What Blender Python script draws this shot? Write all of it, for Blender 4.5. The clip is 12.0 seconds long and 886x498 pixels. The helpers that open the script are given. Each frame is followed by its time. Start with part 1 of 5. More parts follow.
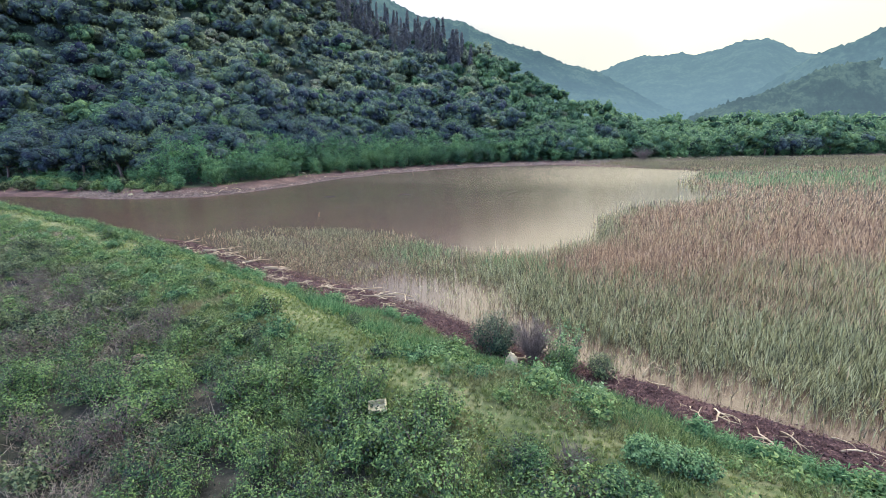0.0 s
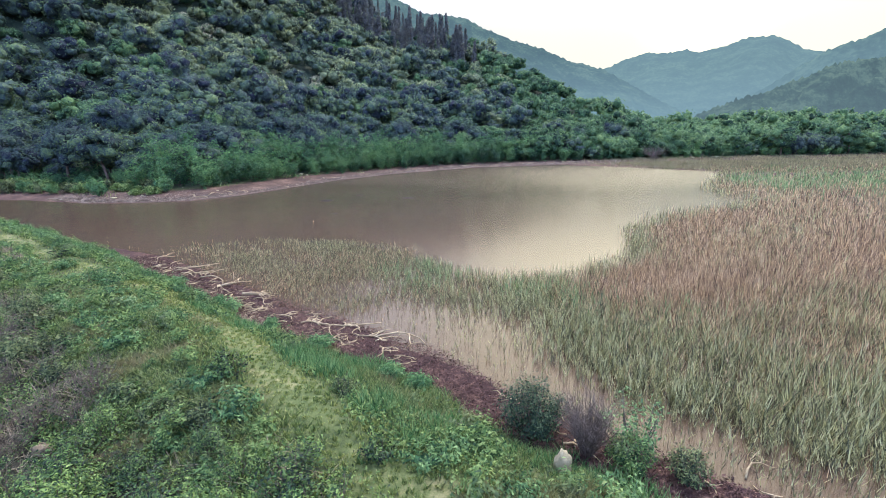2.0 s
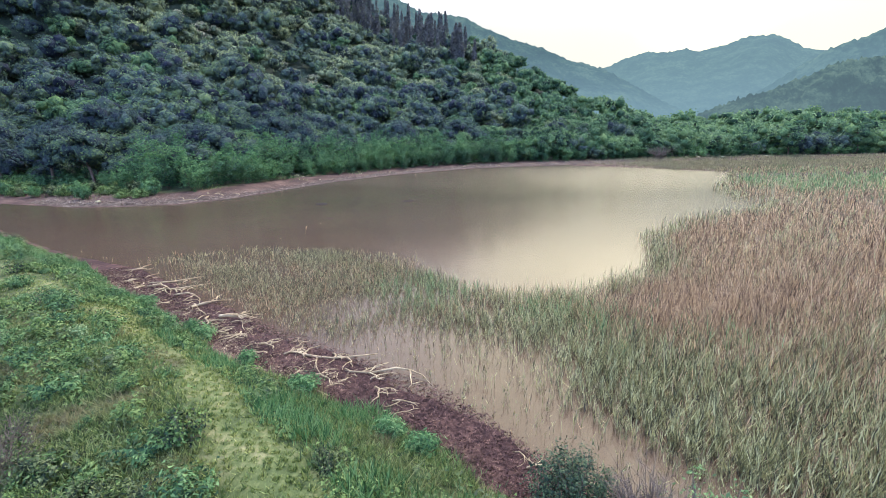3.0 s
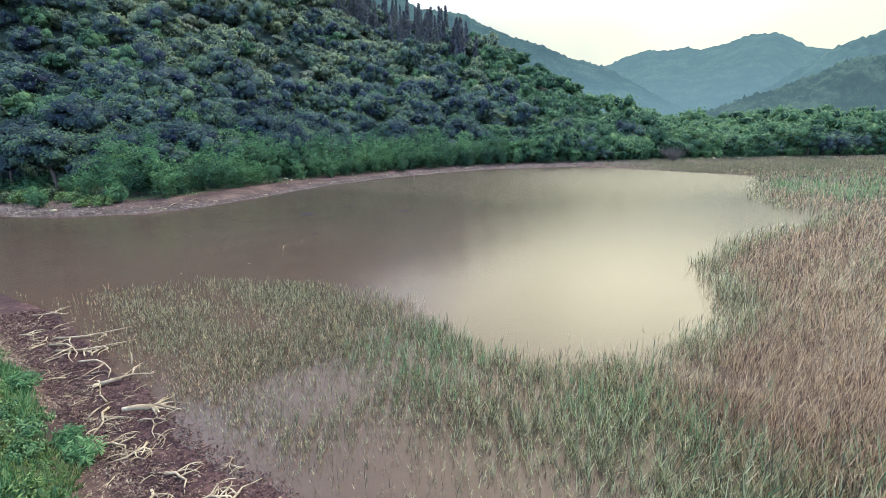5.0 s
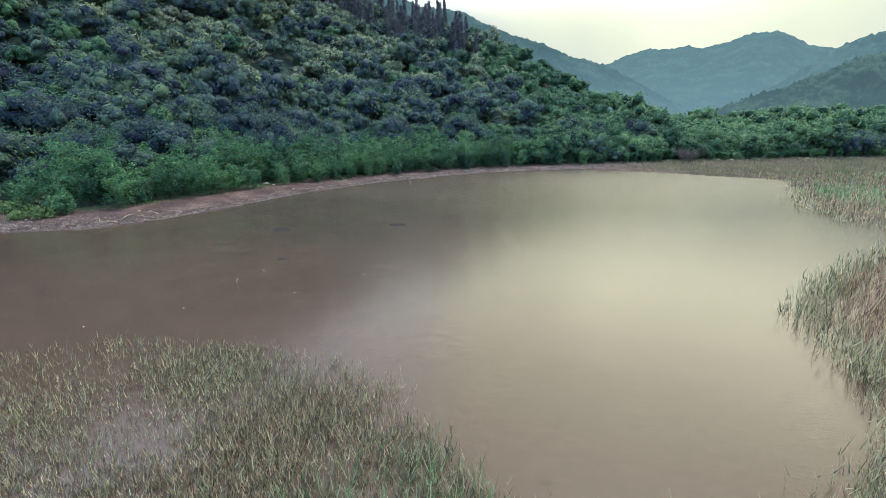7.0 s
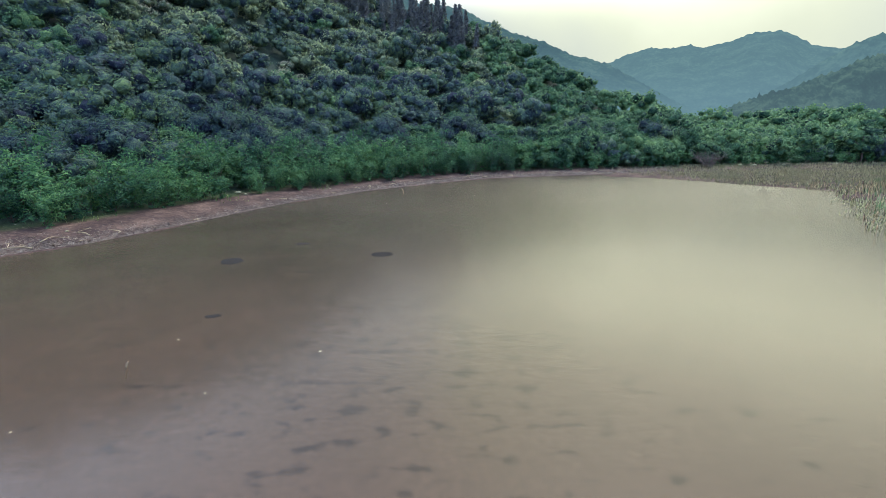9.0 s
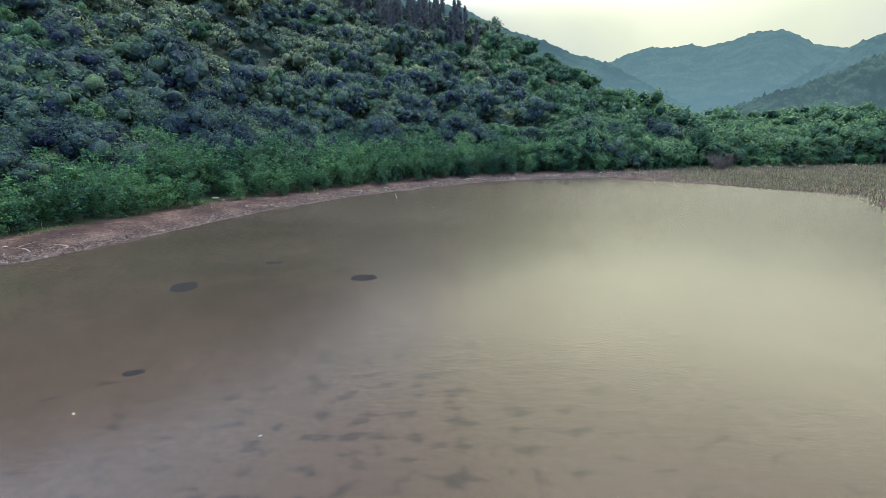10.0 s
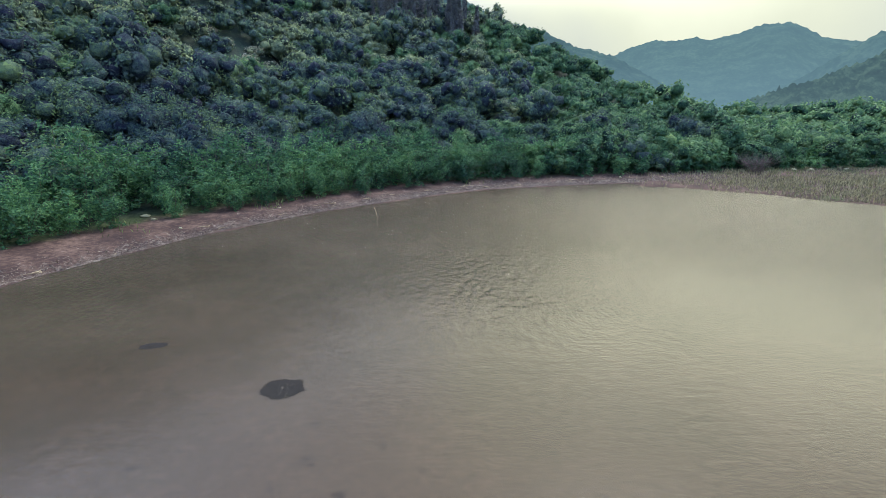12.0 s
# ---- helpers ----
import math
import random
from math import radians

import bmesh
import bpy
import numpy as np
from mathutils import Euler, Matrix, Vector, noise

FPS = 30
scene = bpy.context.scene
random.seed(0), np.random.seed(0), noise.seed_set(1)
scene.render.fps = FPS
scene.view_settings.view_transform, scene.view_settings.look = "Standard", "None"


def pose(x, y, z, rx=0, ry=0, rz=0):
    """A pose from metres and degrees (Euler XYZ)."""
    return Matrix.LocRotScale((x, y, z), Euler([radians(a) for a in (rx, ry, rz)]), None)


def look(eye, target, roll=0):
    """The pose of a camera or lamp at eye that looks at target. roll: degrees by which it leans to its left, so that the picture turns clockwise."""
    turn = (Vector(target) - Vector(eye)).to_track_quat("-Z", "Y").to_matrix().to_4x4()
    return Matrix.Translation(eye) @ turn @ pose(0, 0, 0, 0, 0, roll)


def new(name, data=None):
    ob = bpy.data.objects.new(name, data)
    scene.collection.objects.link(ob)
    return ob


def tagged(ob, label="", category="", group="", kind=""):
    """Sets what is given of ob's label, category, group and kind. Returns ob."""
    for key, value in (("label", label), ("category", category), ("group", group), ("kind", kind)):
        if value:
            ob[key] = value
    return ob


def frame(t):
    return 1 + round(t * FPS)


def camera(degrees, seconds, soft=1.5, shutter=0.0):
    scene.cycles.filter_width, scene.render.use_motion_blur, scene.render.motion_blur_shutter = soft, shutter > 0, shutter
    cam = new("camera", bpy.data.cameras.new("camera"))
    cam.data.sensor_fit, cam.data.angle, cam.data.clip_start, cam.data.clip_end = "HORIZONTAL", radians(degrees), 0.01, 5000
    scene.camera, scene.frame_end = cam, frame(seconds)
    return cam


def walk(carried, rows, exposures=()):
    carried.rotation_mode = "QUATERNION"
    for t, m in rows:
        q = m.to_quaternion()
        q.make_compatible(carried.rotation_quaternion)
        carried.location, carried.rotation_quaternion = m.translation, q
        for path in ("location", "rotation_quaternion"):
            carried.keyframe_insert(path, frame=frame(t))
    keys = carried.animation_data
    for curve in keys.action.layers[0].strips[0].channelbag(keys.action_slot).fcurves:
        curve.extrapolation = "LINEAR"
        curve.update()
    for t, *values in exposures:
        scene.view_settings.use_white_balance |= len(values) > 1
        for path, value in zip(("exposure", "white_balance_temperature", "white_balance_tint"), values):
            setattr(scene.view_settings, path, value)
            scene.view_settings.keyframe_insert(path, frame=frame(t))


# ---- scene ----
cam = camera(84.0, 12.0, soft=0.5)
PATH = [
    (0, (0.553, -13.785, 7.377), (0.585, -11.837, 6.923), -0.8),
    (0.5, (0.49, -12.902, 7.417), (0.522, -10.955, 6.961), -0.9),
    (1, (0.399, -11.847, 7.451), (0.434, -9.9, 6.993), -0.9),
    (1.5, (0.306, -10.613, 7.498), (0.333, -8.667, 7.039), -0.8),
    (2, (0.208, -9.248, 7.504), (0.232, -7.302, 7.043), -0.8),
    (2.5, (0.081, -7.793, 7.456), (0.106, -5.846, 6.996), -0.9),
    (3, (0.013, -6.328, 7.481), (0.04, -4.382, 7.019), -0.9),
    (3.2, (-0.001, -5.711, 7.486), (0.027, -3.765, 7.023), -1.0),
    (5, (-0.222, 0.493, 7.666), (-0.19, 2.438, 7.198), -0.8),
    (5.5, (-0.205, 2.356, 7.703), (-0.171, 4.3, 7.233), -0.8),
    (6, (-0.15, 4.284, 7.721), (-0.115, 6.228, 7.252), -0.8),
    (6.5, (-0.172, 6.213, 7.679), (-0.136, 8.157, 7.209), -0.7),
    (7, (-0.129, 8.242, 7.672), (-0.092, 10.186, 7.202), -0.8),
    (7.2, (-0.106, 9.093, 7.687), (-0.066, 11.037, 7.217), -0.9),
    (8.8, (0.23, 16.115, 8.038), (0.274, 18.057, 7.565), -0.9),
    (9, (0.254, 17.169, 8.075), (0.298, 19.111, 7.6), -0.5),
    (9.5, (0.498, 19.756, 8.117), (0.541, 21.698, 7.641), -0.5),
    (10, (0.741, 22.381, 8.092), (0.786, 24.323, 7.616), -0.5),
    (10.5, (0.948, 25.087, 8.088), (0.997, 27.029, 7.611), -0.6),
    (11, (1.225, 27.626, 8.189), (1.276, 29.568, 7.713), -0.5),
    (11.5, (1.345, 30.446, 8.325), (1.397, 32.388, 7.846), -0.5),
    (11.7, (1.47, 31.75, 8.375), (1.521, 33.691, 7.893), -0.5),
    (12, (1.926, 34.15, 8.461), (1.969, 36.087, 7.966), -0.5),
]
walk(cam, [(t, look(eye, target, roll)) for t, eye, target, roll in PATH],
     exposures=[(0, 0.71, 6250, 20), (1.5, 0.76, 6270, 20), (3, 0.78, 6300, 19), (5, 0.66, 6150, 13), (7, 0.43, 6090, 10), (9, 0.33, 6070, 10), (12, 0.32, 6100, 12)])

# ---------------------------------------------------------------- light
SUN_AZ, SUN_EL = radians(29), radians(60)
SUN_DIR = Vector((math.sin(SUN_AZ) * math.cos(SUN_EL), math.cos(SUN_AZ) * math.cos(SUN_EL), math.sin(SUN_EL)))


def make_world():
    w = bpy.data.worlds.new("sky")
    scene.world = w
    w.use_nodes = True
    nt = w.node_tree
    nt.nodes.clear()
    out = nt.nodes.new("ShaderNodeOutputWorld")
    add = nt.nodes.new("ShaderNodeAddShader")
    clear = nt.nodes.new("ShaderNodeTexSky")
    clear.sky_type, clear.sun_disc = "NISHITA", False
    clear.sun_elevation, clear.sun_rotation = SUN_EL, SUN_AZ
    bg1 = nt.nodes.new("ShaderNodeBackground")
    bg1.inputs["Strength"].default_value = 0.02
    nt.links.new(clear.outputs[0], bg1.inputs[0])
    # thin bright overcast, brightest and warmest round the veiled sun
    tc = nt.nodes.new("ShaderNodeTexCoord")
    dot = nt.nodes.new("ShaderNodeVectorMath")
    dot.operation = "DOT_PRODUCT"
    dot.inputs[1].default_value = (math.sin(SUN_AZ) * 0.90, math.cos(SUN_AZ) * 0.90, 0.436)
    nt.links.new(tc.outputs["Generated"], dot.inputs[0])
    nz = nt.nodes.new("ShaderNodeTexNoise")
    nz.inputs["Scale"].default_value, nz.inputs["Detail"].default_value = 3.0, 5.0
    nt.links.new(tc.outputs["Generated"], nz.inputs["Vector"])
    wob = nt.nodes.new("ShaderNodeMath")
    wob.operation = "MULTIPLY_ADD"
    wob.inputs[1].default_value, wob.inputs[2].default_value = 0.13, -0.065
    nt.links.new(nz.outputs["Fac"], wob.inputs[0])
    s = nt.nodes.new("ShaderNodeMath")
    s.operation = "ADD"
    nt.links.new(dot.outputs["Value"], s.inputs[0])
    nt.links.new(wob.outputs[0], s.inputs[1])
    ramp = nt.nodes.new("ShaderNodeValToRGB")
    r = ramp.color_ramp
    r.elements[0].position, r.elements[0].color = 0.0, (0.64, 0.86, 1.45, 1)
    r.elements[1].position, r.elements[1].color = 1.0, (1.08, 1.05, 0.68, 1)
    for p, c in ((0.40, (0.69, 0.82, 1.03, 1)), (0.80, (0.41, 0.44, 0.44, 1)), (0.88, (0.56, 0.56, 0.46, 1)), (0.945, (0.80, 0.785, 0.50, 1))):
        e = r.elements.new(p)
        e.color = c
    nt.links.new(s.outputs[0], ramp.inputs[0])
    bg2 = nt.nodes.new("ShaderNodeBackground")
    nt.links.new(ramp.outputs[0], bg2.inputs[0])
    up = nt.nodes.new("ShaderNodeSeparateXYZ")
    nt.links.new(tc.outputs["Generated"], up.inputs[0])
    lift = nt.nodes.new("ShaderNodeFloatCurve")
    c = lift.mapping.curves[0]
    c.points[0].location, c.points[1].location = (0.0, 0.355), (1.0, 0.68)
    for px, py in ((0.17, 0.355), (0.23, 0.69), (0.30, 1.0), (0.48, 0.72), (0.66, 0.53)):
        c.points.new(px, py)
    lift.mapping.update()
    twice = nt.nodes.new("ShaderNodeMath")
    twice.operation = "MULTIPLY"
    twice.inputs[1].default_value = 2.15
    nt.links.new(up.outputs["Z"], lift.inputs["Value"])
    nt.links.new(lift.outputs[0], twice.inputs[0])
    nt.links.new(twice.outputs[0], bg2.inputs["Strength"])
    nt.links.new(bg1.outputs[0], add.inputs[0])
    nt.links.new(bg2.outputs[0], add.inputs[1])
    nt.links.new(add.outputs[0], out.inputs[0])


make_world()
sun = new("sun", bpy.data.lights.new("sun", "SUN"))
sun.data.energy, sun.data.angle, sun.data.color = 3.2, radians(18), (1.0, 0.95, 0.95)
sun.matrix_world = look((0, 0, 60), Vector((0, 0, 60)) - SUN_DIR)


# ---------------------------------------------------------------- materials
class Nodes:
    """A short hand for node trees."""

    def __init__(self, name):
        self.mat = bpy.data.materials.new(name)
        self.mat.use_nodes = True
        self.nt = self.mat.node_tree
        self.nt.nodes.clear()
        self.out = self.nt.nodes.new("ShaderNodeOutputMaterial")
        self.geo = self.nt.nodes.new("ShaderNodeNewGeometry")
        self.tc = self.nt.nodes.new("ShaderNodeTexCoord")

    def link(self, a, b):
        self.nt.links.new(a, b)

    def noise(self, scale, detail=4.0, rough=0.6, local=False, stretch=None):
        n = self.nt.nodes.new("ShaderNodeTexNoise")
        n.inputs["Scale"].default_value, n.inputs["Detail"].default_value, n.inputs["Roughness"].default_value = scale, detail, rough
        src = self.tc.outputs["Object"] if local else self.geo.outputs["Position"]
        if stretch:
            m = self.nt.nodes.new("ShaderNodeVectorMath")
            m.operation = "MULTIPLY"
            m.inputs[1].default_value = stretch
            self.link(src, m.inputs[0])
            src = m.outputs[0]
        self.link(src, n.inputs["Vector"])
        return n.outputs["Fac"]

    def ramp(self, fac, stops):
        n = self.nt.nodes.new("ShaderNodeValToRGB")
        r = n.color_ramp
        r.elements[0].position, r.elements[0].color = stops[0][0], (*stops[0][1], 1)
        r.elements[1].position, r.elements[1].color = stops[-1][0], (*stops[-1][1], 1)
        for p, c in stops[1:-1]:
            r.elements.new(p).color = (*c, 1)
        self.link(fac, n.inputs[0])
        return n.outputs[0]

    def mix(self, fac, a, b, mode="MIX"):
        n = self.nt.nodes.new("ShaderNodeMix")
        n.data_type, n.blend_type = "RGBA", mode
        f, ca, cb = n.inputs[0], n.inputs[6], n.inputs[7]
        for sock, v in ((f, fac), (ca, a), (cb, b)):
            if isinstance(v, tuple):
                sock.default_value = (*v, 1)
            elif isinstance(v, (int, float)):
                sock.default_value = v
            else:
                self.link(v, sock)
        return n.outputs[2]

    def math(self, op, a, b=0.0, c=0.0):
        n = self.nt.nodes.new("ShaderNodeMath")
        n.operation = op
        for sock, v in zip(n.inputs, (a, b, c)):
            if isinstance(v, (int, float)):
                sock.default_value = v
            else:
                self.link(v, sock)
        return n.outputs[0]

    def attr(self, name):
        n = self.nt.nodes.new("ShaderNodeAttribute")
        n.attribute_name = name
        return n.outputs["Fac"]

    def bump(self, height, strength, dist):
        n = self.nt.nodes.new("ShaderNodeBump")
        n.inputs["Strength"].default_value, n.inputs["Distance"].default_value = strength, dist
        self.link(height, n.inputs["Height"])
        return n.outputs[0]

    def principled(self, col, rough=0.8, normal=None, spec=0.3):
        n = self.nt.nodes.new("ShaderNodeBsdfPrincipled")
        if isinstance(col, tuple):
            n.inputs["Base Color"].default_value = (*col, 1)
        else:
            self.link(col, n.inputs["Base Color"])
        n.inputs["Roughness"].default_value = rough
        n.inputs["Specular IOR Level"].default_value = spec
        if normal:
            self.link(normal, n.inputs["Normal"])
        return n

    def done(self, shader):
        self.link(shader, self.out.inputs["Surface"])
        return self.mat


def leaf_mat(name, dark, mid, light, patch=0.25, spread=0.55, translucent=0.38, rough=0.6, odd=None, spec=0.16):
    """Foliage: each leaf its own shade, stands and single plants varied in hue."""
    n = Nodes(name)
    rnd = n.geo.outputs["Random Per Island"]
    info = n.nt.nodes.new("ShaderNodeObjectInfo")
    big = n.noise(patch, 3.0)
    f = n.math("ADD", n.math("MULTIPLY", rnd, spread), n.math("MULTIPLY", big, 1.15 - spread))
    f = n.math("ADD", f, n.math("MULTIPLY_ADD", info.outputs["Random"], 0.24, -0.20))
    col = n.ramp(f, [(0.18, dark), (0.5, mid), (0.88, light)])
    if odd:
        spots = n.ramp(n.noise(patch * 0.7, 2.0), [(0.56, (0, 0, 0)), (0.68, (1, 1, 1))])
        col = n.mix(n.math("MULTIPLY", spots, 0.6), col, odd)
    p = n.principled(col, rough, spec=spec)
    t = n.nt.nodes.new("ShaderNodeBsdfTranslucent")
    n.link(col, t.inputs["Color"])
    mx = n.nt.nodes.new("ShaderNodeMixShader")
    mx.inputs[0].default_value = translucent
    n.link(p.outputs[0], mx.inputs[1])
    n.link(t.outputs[0], mx.inputs[2])
    return n.done(mx.outputs[0])


def rough_mat(name, stops, scale, rough=0.85, bump=0.4, dist=0.02, local=False, stretch=None, fine=8.0):
    n = Nodes(name)
    a, b = n.noise(scale, 5.0, local=local, stretch=stretch), n.noise(scale * fine, 4.0, local=local, stretch=stretch)
    col = n.ramp(n.math("ADD", n.math("MULTIPLY", a, 0.65), n.math("MULTIPLY", b, 0.35)), stops)
    return n.done(n.principled(col, rough, n.bump(b, bump, dist)).outputs[0])


# Bluish dark stop puts the hill's blue shadows into the leaf colour.
M_TREE = leaf_mat("tree_leaves", (0.022, 0.034, 0.062), (0.058, 0.108, 0.088), (0.20, 0.30, 0.105), 0.13, 0.42, odd=(0.064, 0.086, 0.082), spec=0.06)
# Olive scrub, made paler to put the upper hill's haze into its colour.
M_OLIVE = leaf_mat("haze_pale_olive_leaves", (0.060, 0.088, 0.078), (0.165, 0.228, 0.125), (0.36, 0.43, 0.20), 0.10, 0.40, spec=0.08)
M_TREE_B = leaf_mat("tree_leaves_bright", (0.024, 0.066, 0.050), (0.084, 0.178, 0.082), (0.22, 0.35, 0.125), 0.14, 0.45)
M_BLOSSOM = leaf_mat("pale_blossom", (0.09, 0.11, 0.06), (0.30, 0.30, 0.20), (0.55, 0.53, 0.40), 0.3)
M_BELT = leaf_mat("shore_leaves", (0.014, 0.044, 0.034), (0.062, 0.160, 0.072), (0.18, 0.34, 0.11), 0.35, 0.45)
M_CONIFER = leaf_mat("conifer_needles", (0.060, 0.070, 0.078), (0.125, 0.138, 0.135), (0.19, 0.20, 0.165), 0.3)
M_SHRUB = leaf_mat("shrub_leaves", (0.007, 0.019, 0.013), (0.040, 0.100, 0.028), (0.18, 0.28, 0.072), 0.6, 0.80, 0.22, rough=0.5, spec=0.25)
M_SCRUB = leaf_mat("scrub_leaves", (0.018, 0.034, 0.022), (0.072, 0.110, 0.050), (0.23, 0.28, 0.12), 0.6, 0.85)
M_SHORE_BUSH = leaf_mat("blue_green_leaves", (0.016, 0.036, 0.024), (0.050, 0.094, 0.050), (0.14, 0.195, 0.095), 0.6, 0.8)
M_HERB = leaf_mat("herb_leaves", (0.028, 0.070, 0.030), (0.105, 0.195, 0.062), (0.25, 0.35, 0.115), 0.8, 0.8, odd=(0.14, 0.15, 0.09))
M_GRASS = leaf_mat("grass_blades", (0.040, 0.078, 0.030), (0.145, 0.215, 0.068), (0.36, 0.41, 0.165), 0.5, 0.75, odd=(0.25, 0.19, 0.115))
M_LUSH = leaf_mat("lush_grass", (0.026, 0.086, 0.036), (0.090, 0.215, 0.076), (0.23, 0.37, 0.15), 0.7, 0.85)
M_STRAW = leaf_mat("dry_straw", (0.070, 0.056, 0.046), (0.175, 0.145, 0.105), (0.36, 0.31, 0.22), 0.6, 0.9)
M_EDGE = leaf_mat("edge_weed_leaves", (0.032, 0.095, 0.038), (0.088, 0.215, 0.078), (0.22, 0.36, 0.14), 0.8, 0.8)
M_CLUMP = leaf_mat("clump_leaves", (0.018, 0.055, 0.026), (0.070, 0.160, 0.058), (0.20, 0.32, 0.12), 0.9, 0.85, 0.25)
M_WORN = leaf_mat("worn_grass", (0.062, 0.108, 0.030), (0.205, 0.262, 0.074), (0.42, 0.44, 0.165), 0.7, 0.8, odd=(0.22, 0.175, 0.11))
M_REED_G = leaf_mat("green_reed", (0.036, 0.043, 0.030), (0.160, 0.174, 0.078), (0.46, 0.465, 0.235), 0.3, 0.95, 0.3)
M_REED_B = leaf_mat("brown_reed", (0.074, 0.048, 0.036), (0.345, 0.238, 0.140), (0.66, 0.49, 0.285), 0.3, 0.95, 0.35)
M_SEDGE = leaf_mat("olive_sedge", (0.066, 0.062, 0.042), (0.225, 0.212, 0.112), (0.47, 0.44, 0.25), 0.3, 0.9, 0.3)
M_RUSH = leaf_mat("bright_rush", (0.055, 0.12, 0.05), (0.14, 0.245, 0.10), (0.31, 0.41, 0.20), 0.2, 0.75)
M_DRYGRASS = leaf_mat("marsh_grass", (0.075, 0.075, 0.042), (0.195, 0.185, 0.098), (0.36, 0.33, 0.185), 0.16, 0.75, odd=(0.13, 0.18, 0.075))


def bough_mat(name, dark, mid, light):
    """The closed mass of leaves inside a crown, each bough its own tone; noise at leaf size paints clumps and shaded
    gaps.
    """
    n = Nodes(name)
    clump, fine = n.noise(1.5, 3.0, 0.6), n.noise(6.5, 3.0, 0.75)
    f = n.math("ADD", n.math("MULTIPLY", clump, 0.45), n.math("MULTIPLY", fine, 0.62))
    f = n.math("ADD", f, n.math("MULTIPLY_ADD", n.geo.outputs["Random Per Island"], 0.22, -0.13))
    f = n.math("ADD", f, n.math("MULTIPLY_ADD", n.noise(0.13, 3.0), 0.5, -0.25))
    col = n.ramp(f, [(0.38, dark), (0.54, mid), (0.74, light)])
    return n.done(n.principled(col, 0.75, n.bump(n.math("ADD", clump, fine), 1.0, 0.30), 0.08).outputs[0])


# Darker than the sprays, blue-tinted on the hill: crown shade put into the colour.
M_INNER = bough_mat("shaded_inner_leaves", (0.018, 0.024, 0.042), (0.054, 0.089, 0.082), (0.150, 0.225, 0.095))
M_INNER_B = bough_mat("shaded_inner_bright_leaves", (0.014, 0.036, 0.028), (0.062, 0.132, 0.060), (0.175, 0.280, 0.095))
M_INNER_O = bough_mat("shaded_inner_olive_leaves", (0.028, 0.042, 0.042), (0.105, 0.145, 0.090), (0.25, 0.30, 0.145))
M_TWIG = rough_mat("dry_twigs", [(0.3, (0.055, 0.042, 0.036)), (0.7, (0.21, 0.17, 0.135))], 9.0)
M_BARK = rough_mat("bark", [(0.3, (0.045, 0.034, 0.026)), (0.7, (0.14, 0.11, 0.085))], 4.0, stretch=(1, 1, 0.25))
M_DRIFT = rough_mat("driftwood", [(0.30, (0.10, 0.074, 0.045)), (0.5, (0.33, 0.26, 0.150)), (0.70, (0.60, 0.51, 0.31))], 2.2, 0.85, 0.8, 0.01, stretch=(1, 1, 3))
M_WRACK = rough_mat("wrack", [(0.32, (0.020, 0.011, 0.011)), (0.52, (0.082, 0.043, 0.036)), (0.66, (0.25, 0.16, 0.115))], 6.0, 0.9)
M_CHAFF = rough_mat("shore_chaff", [(0.3, (0.085, 0.058, 0.036)), (0.5, (0.22, 0.165, 0.10)), (0.70, (0.50, 0.43, 0.29))], 3.0, 0.85)
M_LITTER = rough_mat("bank_litter", [(0.3, (0.060, 0.046, 0.036)), (0.5, (0.15, 0.12, 0.09)), (0.72, (0.42, 0.36, 0.27))], 2.0, 0.85)
M_STONE = rough_mat("pale_stone", [(0.3, (0.20, 0.17, 0.092)), (0.7, (0.42, 0.37, 0.22))], 6.0, 0.85, 0.6, 0.02)
M_TAN = rough_mat("tan_stone", [(0.3, (0.08, 0.062, 0.040)), (0.7, (0.21, 0.165, 0.10))], 7.0, 0.9, 0.6, 0.02)
M_FOAM = rough_mat("weathered_foam", [(0.3, (0.24, 0.22, 0.12)), (0.7, (0.44, 0.41, 0.24))], 7.0, 0.7, 0.3, 0.01)
M_WEED = rough_mat("drowned_weed", [(0.3, (0.014, 0.013, 0.011)), (0.7, (0.032, 0.029, 0.023))], 8.0, 1.0, 0.4, 0.02)
M_WALL = rough_mat("grey_render", [(0.3, (0.17, 0.17, 0.16)), (0.7, (0.30, 0.30, 0.28))], 1.2, 0.9, 0.1)
M_ROOF = rough_mat("roof_sheet", [(0.3, (0.20, 0.19, 0.19)), (0.7, (0.32, 0.30, 0.29))], 1.5, 0.8, 0.1)
M_DARK = rough_mat("dark_opening", [(0.3, (0.02, 0.02, 0.02)), (0.7, (0.05, 0.05, 0.05))], 2.0, 0.4, 0.0)


